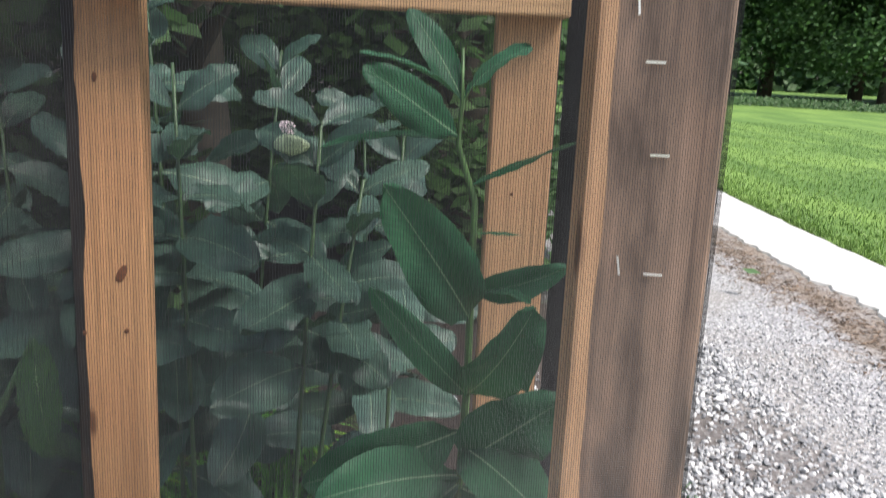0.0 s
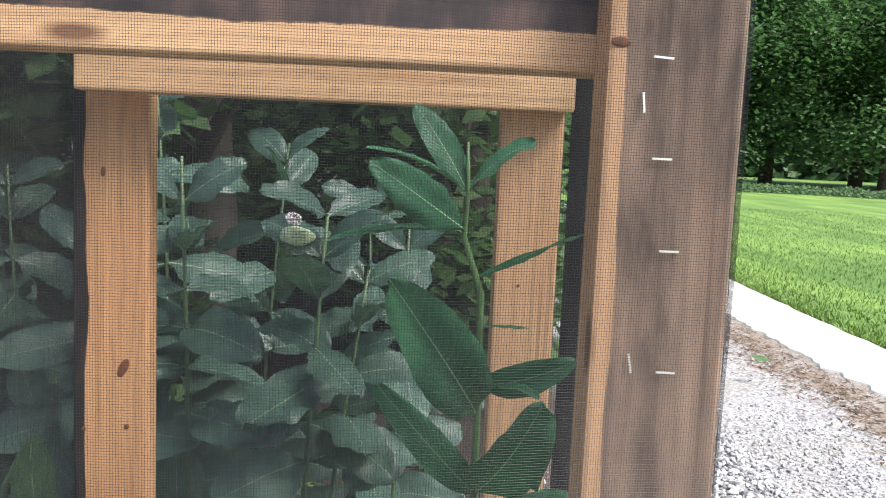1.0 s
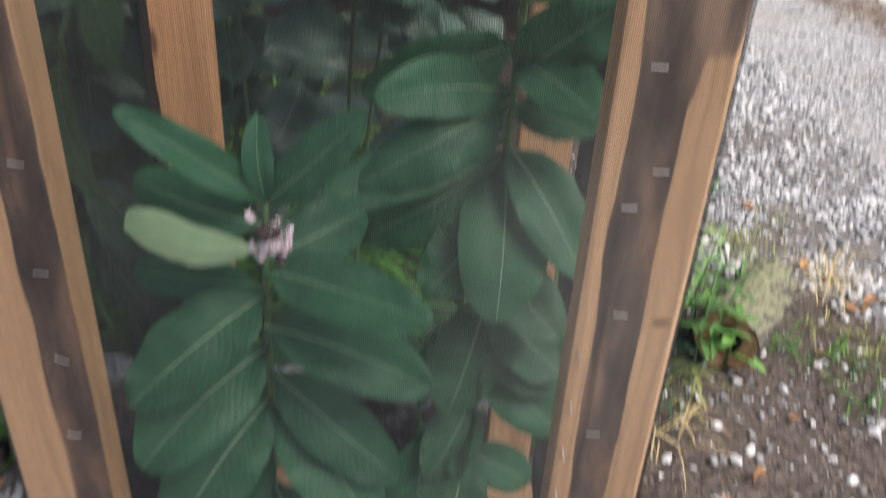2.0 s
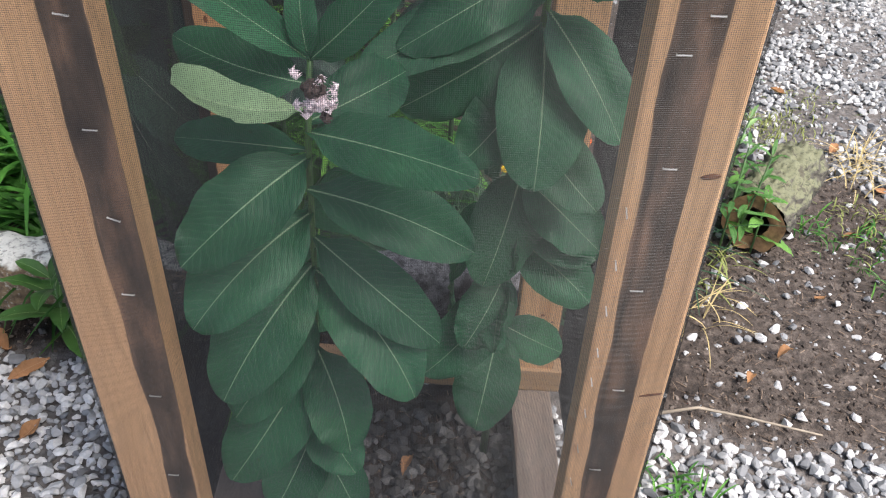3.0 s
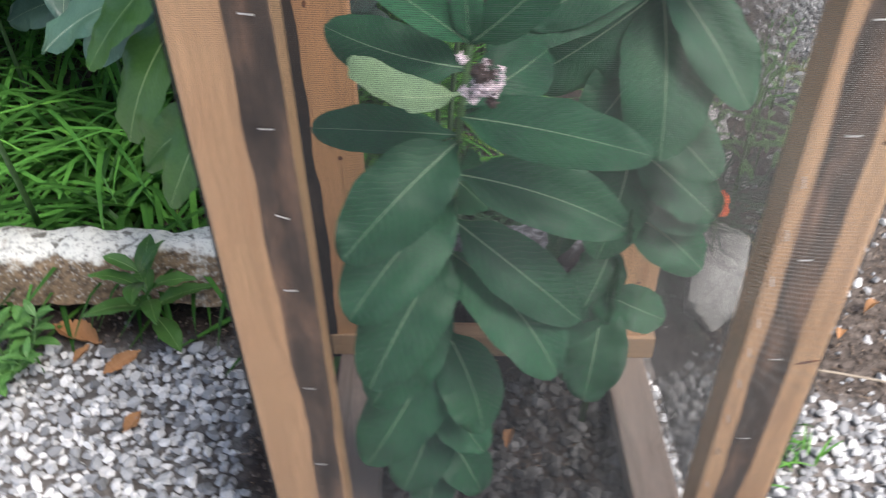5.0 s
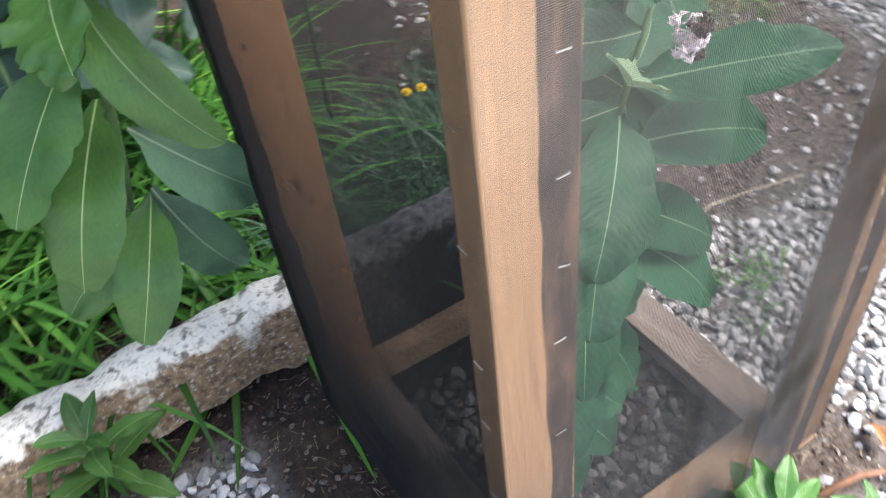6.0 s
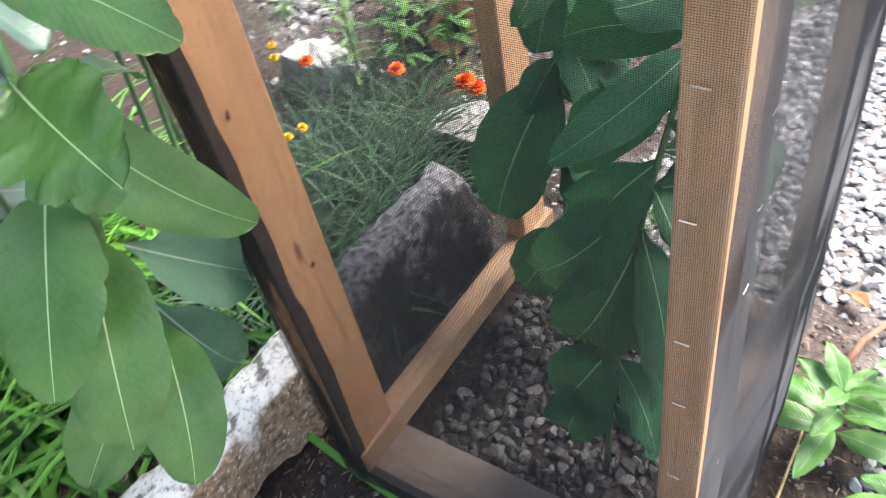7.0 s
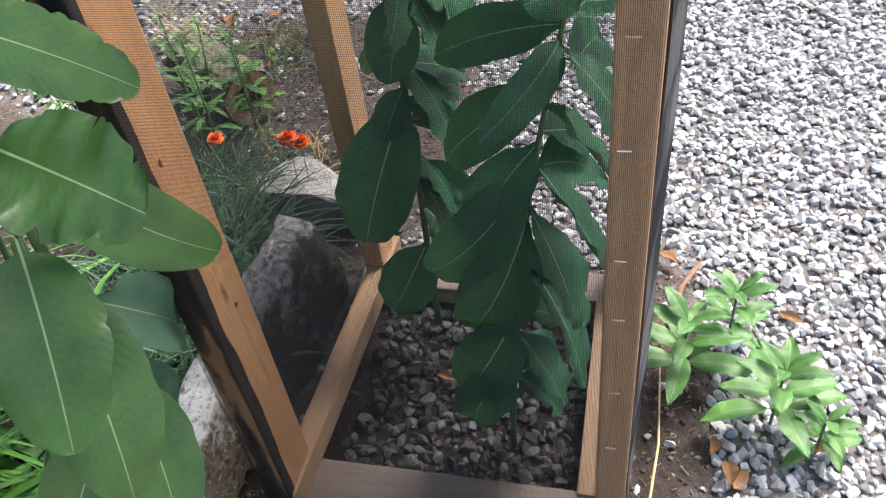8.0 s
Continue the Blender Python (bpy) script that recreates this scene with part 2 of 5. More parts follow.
def ground_height(x, y):
    d = math.hypot(x - 0.3, y - 0.3)
    rise = max(0.0, math.hypot(x, y) - 8) * 0.012
    fall = 1 / (1 + (d / 4) ** 2)
    return rise - 0.012 + fall * 0.012 * noise.noise(Vector((x * 2.3, y * 2.3, 1))) + fall * 0.005 * noise.noise(Vector((x * 9, y * 9, 2)))


def build_ground():
    def axis_steps(lo, hi, near_lo, near_hi, fine):
        vals = list(np.arange(near_lo, near_hi + 1e-6, fine))
        step, v = fine, near_hi
        while v < hi:
            step *= 1.25
            v += step
            vals.append(v)
        step, v = fine, near_lo
        while v > lo:
            step *= 1.25
            v -= step
            vals.insert(0, v)
        return vals
    xs = axis_steps(-300, 300, -1.4, 4.7, 0.04)
    ys = axis_steps(-200, 500, -1.2, 7.0, 0.045)
    verts = [(x, y, ground_height(x, y)) for y in ys for x in xs]
    n = len(xs)
    faces = [(j * n + i, j * n + i + 1, (j + 1) * n + i + 1, (j + 1) * n + i) for j in range(len(ys) - 1) for i in range(n - 1)]
    me = bpy.data.meshes.new("ground")
    me.from_pydata(verts, [], faces)
    me.polygons.foreach_set("use_smooth", [True] * len(faces))
    col = me.color_attributes.new("zone", "FLOAT_COLOR", "POINT")
    vals = []
    for x, y, _ in verts:
        wob = 0.12 * hash2(x * 0.6, y * 0.6)
        lawn = min(1, max(0, (x - 4.05 - 0.06 * (y - 5.3)) * 12))
        ragged = noise.noise(Vector((x * 5, y * 4, 7))) + 0.7 * noise.noise(Vector((x * 13, y * 11, 3)))
        straw = min(1, max(0, (x - 2.80 - 0.02 * (y - 4) + wob) * 5 + 0.9 * ragged)) * (1 - lawn) * min(1, max(0.25, 0.75 + 0.6 * ragged))
        # darker base under the near stones stands in for shade in their gaps
        near = 0.75 * min(1, max(0, (2.0 - x) * 3)) * min(1, max(0, (3.3 - y) * 2)) * min(1, max(0, (x + 1.0) * 5)) * min(1, max(0, (y + 0.75) * 5))
        vals += [1 - max(near, soil_amount(x, y)), lawn, straw * 0.85, 1]
    col.data.foreach_set("color", vals)
    # how far the soil colour turns to dark soil and painted shade
    soil_shade = me.attributes.new("soil_shade", "FLOAT", "POINT")
    soil_shade.data.foreach_set("value", [min(1, max(0, ((0.62 if y < 0.5 else 0.98) - x + 0.15 * hash2(x, y)) * 6)) * min(1, max(0, (y + 0.20) * 9)) for x, y, _ in verts])
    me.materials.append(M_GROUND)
    return tagged(new("ground", me), "gravel yard with bare dark soil patches and lawn beyond", "ground", kind="structure")


build_ground()

# pale concrete walk with a soft worn edge
M_WALK = plain("pale_concrete", (0.50, 0.49, 0.465), 0.85, scale=14, vary=0.14, relief=0.3)
bm = bmesh.new()
rows = []
for i in range(700):
    y = -12 + 0.06 * i + max(0, i - 420) * 0.12
    near = 3.24 + 0.035 * (y - 3.9) + 0.06 * noise.noise(Vector((1, y * 1.7, 0))) + 0.07 * noise.noise(Vector((2, y * 7, 0)))
    far = 4.09 + 0.06 * (y - 5.3) + 0.03 * noise.noise(Vector((3, y * 3, 0)))
    g = far_rise(3.8, y)
    rows.append([bm.verts.new((near, y, g - 0.03)), bm.verts.new((near + 0.03, y, g + 0.004)), bm.verts.new(((near + far) / 2, y, g + 0.012)), bm.verts.new((far - 0.02, y, g + 0.006)), bm.verts.new((far, y, g - 0.03))])
for p, q in zip(rows, rows[1:]):
    for j in range(4):
        bm.faces.new((p[j], p[j + 1], q[j + 1], q[j]))
tagged(mesh_object("path", bm, M_WALK), "pale bleached concrete walk between gravel and lawn", "path", kind="structure")


# ---- loose stones ----
def stone_templates(k):
    out = []
    for i in range(k):
        bm = bmesh.new()
        rs = random.Random(900 + i)
        s = Vector((rs.uniform(0.52, 0.70), rs.uniform(0.42, 0.54), rs.uniform(0.32, 0.45)))
        for _ in range(19):
            d = Vector((rs.gauss(0, 1), rs.gauss(0, 1), rs.gauss(0, 1))).normalized() * rs.uniform(0.86, 1.08)
            bm.verts.new((d.x * s.x, d.y * s.y, d.z * s.z))
        hull = bmesh.ops.convex_hull(bm, input=bm.verts[:])
        bmesh.ops.delete(bm, geom=[g for g in hull["geom_interior"] if isinstance(g, bmesh.types.BMVert)], context="VERTS")
        bmesh.ops.triangulate(bm, faces=bm.faces[:])
        bm.verts.index_update()
        vs = np.array([v.co[:] for v in bm.verts])
        fs = np.array([[v.index for v in f.verts] for f in bm.faces])
        bm.free()
        out.append((vs, fs))
    return out


def scatter_stones(name, label, places, sizes, material, seed):
    """Many small stones in one mesh, each turned and scaled by chance."""
    rng = np.random.default_rng(seed)
    temps = stone_templates(16)
    V, Fc, base = [], [], 0
    for (x, y, z), s in zip(places, sizes):
        vs, fs = temps[rng.integers(len(temps))]
        a, t1, t2 = rng.uniform(0, 6.28), rng.normal(0, 0.35), rng.normal(0, 0.35)
        r = np.array(Euler((t1, t2, a)).to_matrix())
        V.append((vs * s) @ r.T + (x, y, z))
        Fc.append(fs + base)
        base += len(vs)
    V, Fc = np.concatenate(V), np.concatenate(Fc)
    me = bpy.data.meshes.new(name)
    me.vertices.add(len(V))
    me.vertices.foreach_set("co", V.ravel())
    me.loops.add(Fc.size)
    me.loops.foreach_set("vertex_index", Fc.ravel())
    me.polygons.add(len(Fc))
    me.polygons.foreach_set("loop_start", np.arange(0, Fc.size, 3))
    me.polygons.foreach_set("use_smooth", np.zeros(len(Fc), dtype=bool))
    me.update(calc_edges=True)
    me.materials.append(material)
    return tagged(new(name, me), label, "gravel", kind="stuff")


def build_gravel():
    rng = np.random.default_rng(5)
    P, S, Q, R = [], [], [], []
    for (x0, x1, y0, y1, pitch) in ((-1.0, 1.25, -0.75, 1.35, 0.0140), (1.25, 2.8, -0.75, 2.6, 0.0148), (-0.2, 1.25, 1.35, 3.0, 0.019), (1.25, 2.75, 2.6, 4.2, 0.017)):
        for i in range(int((x1 - x0) / pitch)):
            for j in range(int((y1 - y0) / pitch)):
                x, y = x0 + (i + rng.uniform(0, 1)) * pitch, y0 + (j + rng.uniform(0, 1)) * pitch
                soil = soil_amount(x, y)
                keep = 0.97 - (0.82 if x > 0.6 else 0.93) * soil
                if x > 2.0:
                    keep *= 0.6
                if x > 2.5:
                    keep *= (2.85 - x) / 0.35
                if y > 3.2 and x > 1.25:
                    keep *= 4.2 - y
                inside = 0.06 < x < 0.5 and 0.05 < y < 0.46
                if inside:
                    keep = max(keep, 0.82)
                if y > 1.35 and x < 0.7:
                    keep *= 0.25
                # stones thinned so the shaded strip behind the cage stays dark
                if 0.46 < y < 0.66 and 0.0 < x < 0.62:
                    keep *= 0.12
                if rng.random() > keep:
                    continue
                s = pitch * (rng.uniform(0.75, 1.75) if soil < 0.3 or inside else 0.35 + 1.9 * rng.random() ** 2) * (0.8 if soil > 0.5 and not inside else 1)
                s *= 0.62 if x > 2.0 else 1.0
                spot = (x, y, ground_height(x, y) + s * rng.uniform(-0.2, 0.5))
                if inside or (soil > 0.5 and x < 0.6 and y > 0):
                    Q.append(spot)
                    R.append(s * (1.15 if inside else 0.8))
                else:
                    P.append(spot)
                    S.append(s)
    scatter_stones("shaded_gravel", "grey gravel inside the cage, coloured dark for shade", Q, R, M_STONE_SHADED, 4)
    return scatter_stones("gravel", "loose grey and white crushed limestone gravel", P, S, M_STONE, 3)


build_gravel()

# ---- the screened plant cage ----
W, D, TOP = 0.566, 0.522, 1.436
cage = thing("plant_cage", "tall cedar-framed cage covered in stapled insect screen", "plant cage")


def wavy(z, k, amp=0.006):
    return amp * noise.noise(Vector((k, 0.5, z * 4.0))) + amp * 0.5 * noise.noise(Vector((k, 2.5, z * 15.0)))


def soft_band(x, a, b, w=0.006):
    return max(0.0, min(1.0, 0.5 + (x - a) / w)) * max(0.0, min(1.0, 0.5 + (b - x) / w))


def front_left_stain(co, no):
    if no.y > -0.4:
        return 0.0
    return soft_band(co.x, 0.046 + wavy(co.z, 1), 0.078 + wavy(co.z, 2, 0.004))


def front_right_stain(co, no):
    # right-facing side dark, the other sides slightly darker
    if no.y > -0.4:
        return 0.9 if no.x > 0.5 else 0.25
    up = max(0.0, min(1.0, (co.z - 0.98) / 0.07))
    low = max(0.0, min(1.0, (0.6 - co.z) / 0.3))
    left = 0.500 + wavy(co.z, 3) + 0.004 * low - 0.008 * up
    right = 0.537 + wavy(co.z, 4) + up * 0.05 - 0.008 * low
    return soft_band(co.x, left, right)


# near-black left side, running a little onto the front face
def back_left_dark(co, no):
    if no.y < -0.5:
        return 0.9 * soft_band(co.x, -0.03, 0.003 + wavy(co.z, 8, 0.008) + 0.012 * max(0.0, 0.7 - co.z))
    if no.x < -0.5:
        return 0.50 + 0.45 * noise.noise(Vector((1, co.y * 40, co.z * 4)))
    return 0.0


# dark on the right-facing side only
def back_right_dark(co, no):
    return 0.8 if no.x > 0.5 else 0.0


def greyed(co):
    """How far the old stain has worn thin: only high on the post."""
    return max(0.0, min(1.0, (co.z - 0.95) / 0.14)) * max(0.0, min(1.0, 0.75 + 0.5 * noise.noise(Vector((co.x * 30, 5, co.z * 7)))))


def post(x0, x1, y0, y1, z0, z1, stain, label="", material=None, worn=None):
    bm = board(x0, x1, y0, y1, z0, z1, cuts=(36, 6, 48), bevel=0.0035)
    bm.normal_update()
    stain_layer(bm, stain)
    if worn:
        lay = bm.verts.layers.float.new("worn")
        for v in bm.verts:
            v[lay] = worn(v.co)
    return part("post", bm, material or M_CEDAR, cage, label)


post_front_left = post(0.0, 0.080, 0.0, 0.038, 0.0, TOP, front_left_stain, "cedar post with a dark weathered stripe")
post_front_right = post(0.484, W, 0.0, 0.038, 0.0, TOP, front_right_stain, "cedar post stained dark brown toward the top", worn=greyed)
post_back_left = post(-0.011, 0.075, 0.482, 0.520, 0.03, TOP, back_left_dark, "cedar post with near-black outer edge", M_CEDAR_BLACK)
post_back_right = post(0.477, 0.550, 0.466, 0.504, 0.03, TOP, back_right_dark)


def front_top_stain(co, no):
    return soft_band(co.z, 1.371 + wavy(co.x, 6, 0.005), 2.0)


bm = board(0.0, W, 0.039, 0.077, 1.349, 1.434, cuts=(20, 2, 24), bevel=0.003)
bm.normal_update()
part("top_rail", stain_layer(bm, front_top_stain), M_CEDAR_X, cage, "yellow-toned pine rail, darkened along its top")
bm = board(0.012, 0.552, 0.427, 0.465, 1.350, 1.434, cuts=(10, 1, 2), bevel=0.003)
part("top_rail", stain_layer(bm, lambda c, n: 0.0), M_CEDAR_X, cage)
part("base_rail", board(0.006, 0.090, 0.04, 0.52, 0.0, 0.04, cuts=(2, 12, 1), wobble=0.001), M_RAIL_Y, cage, "weathered grey-brown base board")
part("base_rail", board(0.478, 0.549, 0.04, 0.52, 0.0, 0.04, cuts=(2, 12, 1), wobble=0.001), M_RAIL_Y, cage, "weathered grey-brown base board")
bm = board(-0.006, 0.566, -0.038, 0.0, 0.041, 0.090, cuts=(12, 1, 2), wobble=0.0008)
bmesh.ops.transform(bm, matrix=Matrix.Translation((0, 0.516, 0)) @ Matrix.Rotation(radians(-2.2), 4, "Z"), verts=bm.verts)
part("base_rail", stain_layer(bm, lambda c, n: 0.0), M_RAIL_X, cage, "knotty cedar board lying on edge")
bm = board(0.082, 0.483, 0.006, 0.068, 0.0, 0.045, cuts=(12, 2, 1), wobble=0.0008)
part("base_rail", stain_layer(bm, lambda c, n: 0.0), M_RAIL_X, cage, "weathered front base board")


M_KNOT = plain("wood_knot", (0.17, 0.065, 0.028), 0.6, scale=120, vary=0.35, relief=0.3)


def knot(holder, x, y, z, rx, rz, tilt):
    """A slightly domed dark oval knot set into a post's face."""
    bm = bmesh.new()
    bmesh.ops.create_uvsphere(bm, u_segments=14, v_segments=8, radius=1.0)
    for v in bm.verts:
        v.co = Vector((v.co.x * rx, v.co.y * 0.0008, v.co.z * rz))
    bmesh.ops.transform(bm, matrix=Matrix.Translation((x, y, z)) @ Matrix.Rotation(radians(tilt), 4, "Y"), verts=bm.verts)
    part("knot", bm, M_KNOT, holder, smooth=True)


for x, z, rx, rz, tilt in ((0.047, 1.033, 0.0055, 0.012, 25), (0.001, 0.958, 0.003, 0.003, 0), (0.051, 0.962, 0.003, 0.0035, 40), (0.024, 1.262, 0.003, 0.006, 5), (0.019, 0.70, 0.003, 0.005, 0), (0.044, 0.46, 0.004, 0.004, 0)):
    knot(post_back_left, x, 0.4815, z, rx, rz, tilt)
for x, z, rx, rz, tilt in ((0.553, 0.782, 0.0085, 0.0026, -8), (0.491, 1.363, 0.006, 0.003, 0), (0.552, 0.528, 0.012, 0.0016, -12), (0.028, 1.15, 0.004, 0.006, 10)):
    knot(post_front_left if x < 0.3 else post_front_right, x, -0.0005, z, rx, rz, tilt)
for x, z, rx, rz in ((0.518, 0.215, 0.004, 0.0025), (0.535, 0.20, 0.0025, 0.002), (0.505, 1.15, 0.002, 0.002)):
    knot(post_back_right, x, 0.4655, z, rx, rz, 0)


# insect screen: real woven strands, thin four-sided rods
def screen_panel(origin, u, v, n, lu, lv, pitch, r, billow, label="", material=None):
    """Strands along u and v over lu by lv; billow(u, v) pushes the cloth along n."""
    origin, u, v, n = (np.array(a, float) for a in (origin, u, v, n))
    verts, faces = [], []

    def strand(fixed, along_u):
        length = lu if along_u else lv
        segs = 14
        start = len(verts)
        for k in range(segs + 1):
            s = length * k / segs
            a, b = (s, fixed) if along_u else (fixed, s)
            c = origin + u * a + v * b + n * billow(a / lu, b / lv)
            side = v if along_u else u
            for q in (side * r, n * r * 1.2, -side * r, -n * r * 1.2):
                verts.append(c + q)
        for k in range(segs):
            o = start + 4 * k
            for e in range(4):
                f = (e + 1) % 4
                faces.append((o + e, o + f, o + 4 + f, o + 4 + e))
    for i in range(int(lv / pitch) + 1):
        strand(i * pitch, True)
    for i in range(int(lu / pitch) + 1):
        strand(i * pitch, False)
    me = bpy.data.meshes.new("screen")
    me.from_pydata([tuple(c) for c in verts], [], faces)
    me.materials.append(material or M_SCREEN)
    ob = new("screen", me)
    ob.parent = cage
    ob["label"] = label or "grey woven insect screen"
    return ob


def flat(a, b):
    return 0.0007 * math.sin(a * 9 + b * 23)


def front_billow(a, b):
    mid = max(0.0, min(1.0, (a - 0.12) / 0.25)) * max(0.0, min(1.0, (0.88 - a) / 0.25))
    return mid * (0.012 + 0.020 * b + 0.003 * math.sin(b * 5 + a * 3)) + flat(a, b)


PITCH, STRAND = 0.0016, 0.00012
screen_front = screen_panel((0, -0.002, 0.02), (1, 0, 0), (0, 0, 1), (0, -1, 0), W, TOP - 0.02, PITCH, STRAND, front_billow, "grey woven insect screen, fibre lightened for haze", M_SCREEN_HAZED)
screen_panel((0.000, 0.5235, 0.04), (1, 0, 0), (0, 0, 1), (0, 1, 0), 0.546, TOP - 0.04, PITCH, STRAND, flat)
screen_left = screen_panel((-0.002, 0, 0.02), (-0.0225, 0.99975, 0), (0, 0, 1), (-1, 0, 0), D, TOP - 0.02, PITCH, 0.000145, flat)
screen_panel((W + 0.002, 0, 0.02), (0, 1, 0), (0, 0, 1), (1, 0, 0), D, TOP - 0.02, PITCH, 0.000145, flat)


# unseen top screen, added to cut the light falling into the cage
screen_panel((0, 0, TOP + 0.002), (1, 0, 0), (0, 1, 0), (0, 0, 1), W, D, PITCH, STRAND, flat)


def staple_mesh():
    me = bpy.data.meshes.new("staple")
    bm = bmesh.new()
    for x0, x1, y0, y1 in ((-0.0058, 0.0058, -0.0008, 0.0), (-0.0058, -0.0050, 0.0, 0.0007), (0.0050, 0.0058, 0.0, 0.0007)):
        b2 = board(x0, x1, y0, y1, -0.0006, 0.0006, bevel=0)
        tmp = bpy.data.meshes.new("tmp")
        b2.to_mesh(tmp)
        b2.free()
        bm.from_mesh(tmp)
        bpy.data.meshes.remove(tmp)
    bm.to_mesh(me)
    bm.free()
    me.materials.append(M_STAPLE)
    return me


STAPLE = staple_mesh()


def staple(holder, x, y, z, tilt=0.0, turn=0.0):
    ob = new("staple", STAPLE)
    ob.parent = holder
    ob.matrix_basis = Matrix.Translation((x, y, z)) @ Matrix.Rotation(radians(turn), 4, "Z") @ Matrix.Rotation(radians(tilt), 4, "Y")


for x, z, tilt in ((0.516, 1.355, 3), (0.519, 1.297, 0), (0.527, 1.243, 0), (0.530, 1.170, 2), (0.512, 0.992, 0), (0.527, 0.915, 0), (0.509, 0.885, 0),
                   (0.518, 0.789, 2), (0.514, 0.662, 0), (0.519, 0.535, 2), (0.514, 0.412, 2), (0.508, 1.175, 80), (0.506, 1.329, 84)):
    staple(screen_front, x, -0.0022, z, tilt)
for x, z, tilt in ((0.062, 0.897, 8), (0.062, 0.804, 2), (0.063, 0.719, 22), (0.059, 0.636, 3), (0.060, 0.503, 4), (0.058, 0.378, 4), (0.063, 1.02, 4), (0.062, 0.25, 0)):
    staple(screen_front, x, -0.0022, z, tilt)
for z in (0.745, 0.69, 0.637, 0.585, 0.545, 0.50, 0.445, 0.39, 0.33):
    staple(screen_front, 0.491, -0.0022, z, 78)
for y, z in ((0.024, 0.86), (0.026, 0.755), (0.024, 0.627), (0.022, 0.544), (0.022, 0.422), (0.022, 0.312), (0.024, 0.18)):
    staple(screen_left, -0.0022, y, z, 0, -90)


# ---- plants: leaves, stems, flowers ----
def leaf_material(name, deep, mid, vein, gloss=0.42, through=0.22, lines=0.12, tufts=False, relief=0.22, sheen=0.24):
    """Leaf with a pale midrib and fine side veins drawn from its own length (u) and breadth (v)."""
    m, nt, b = mat(name, gloss)
    uv = nt.nodes.new("ShaderNodeUVMap")
    sep = nt.nodes.new("ShaderNodeSeparateXYZ")
    nt.links.new(uv.outputs[0], sep.inputs[0])

    def op(kind, a, c=None, d=None):
        n = nt.nodes.new("ShaderNodeMath")
        n.operation = kind
        for i, v in enumerate((a, c, d)):
            if v is None:
                continue
            if isinstance(v, (int, float)):
                n.inputs[i].default_value = v
            else:
                nt.links.new(v, n.inputs[i])
        return n.outputs[0]
    across = op("ABSOLUTE", op("SUBTRACT", sep.outputs[1], 0.5))
    taper = op("MULTIPLY_ADD", sep.outputs[0], -0.013, 0.0165)
    rib = ramp(nt, op("DIVIDE", across, taper), [(0.5, grey(1.0)), (1.0, grey(0.0))])
    slant = op("ADD", op("MULTIPLY", sep.outputs[0], 17.0), op("MULTIPLY", across, -9.0))
    slant = op("ADD", slant, op("MULTIPLY", noise_tex(nt, coords(nt), 34, 4), 2.6))
    side = ramp(nt, op("ABSOLUTE", op("SUBTRACT", op("FRACT", slant), 0.5)), [(0.0, grey(lines * 0.6)), (0.10, grey(0.0))])
    pleat = ramp(nt, op("ABSOLUTE", op("SUBTRACT", op("FRACT", slant), 0.5)), [(0.0, grey(0.0)), (0.5, grey(1.0))])
    info = nt.nodes.new("ShaderNodeObjectInfo")
    blotch = noise_tex(nt, coords(nt), 22, 5)
    fine = noise_tex(nt, coords(nt), 240, 3)
    base = mix(nt, blotch, deep, mid)
    base = mix(nt, ramp(nt, info.outputs["Random"], [(0.0, grey(0.0)), (1.0, grey(0.45))]), base, tuple(c * 1.5 for c in mid))
    base = mix(nt, ramp(nt, fine, [(0.45, grey(0.0)), (0.8, grey(0.25))]), base, tuple(c * 0.6 for c in deep))
    if tufts:
        base = mix(nt, 1.0, base, ramp(nt, info.outputs["Random"], [(0.0, grey(0.7)), (1.0, grey(1.3))]), "MULTIPLY")
        geo = nt.nodes.new("ShaderNodeNewGeometry")
        base = mix(nt, 1.0, base, ramp(nt, geo.outputs["Random Per Island"], [(0.0, (0.35, 0.4, 0.45)), (0.5, (0.85, 0.9, 0.9)), (0.9, (1.5, 1.3, 1.2)), (1.0, (2.6, 1.5, 1.3))]), "MULTIPLY")
    cloud = noise_tex(nt, coords(nt), 9, 4, 0.6)
    base = mix(nt, 1.0, base, ramp(nt, cloud, [(0.32, (0.72, 0.76, 0.78)), (0.5, (1.0, 1.0, 1.0)), (0.68, (1.28, 1.2, 1.12))]), "MULTIPLY")
    flecks = ramp(nt, noise_tex(nt, coords(nt), 190, 2), [(0.76, grey(0.0)), (0.80, grey(0.55))])
    base = mix(nt, flecks, base, vein)
    spots = ramp(nt, noise_tex(nt, coords(nt), 55, 2), [(0.73, grey(0.0)), (0.77, grey(0.5))])
    base = mix(nt, spots, base, (0.05, 0.045, 0.015))
    col = mix(nt, side, base, vein)
    col = mix(nt, rib, col, vein)
    nt.links.new(col, b.inputs["Base Color"])
    crinkle = noise_tex(nt, coords(nt), 75, 4, 0.6, 0.4)
    bump(nt, b, mix(nt, 0.16, mix(nt, 0.65, fine, crinkle), pleat), relief * 1.9, 0.003)
    b.inputs["Specular IOR Level"].default_value = sheen
    tr = nt.nodes.new("ShaderNodeBsdfTranslucent")
    nt.links.new(mix(nt, 0.4, col, (0.08, 0.24, 0.04)), tr.inputs[0])
    mx = nt.nodes.new("ShaderNodeMixShader")
    mx.inputs[0].default_value = through
    nt.links.new(b.outputs[0], mx.inputs[1])
    nt.links.new(tr.outputs[0], mx.inputs[2])
    nt.links.new(mx.outputs[0], nt.nodes["Material Output"].inputs[0])
    return m


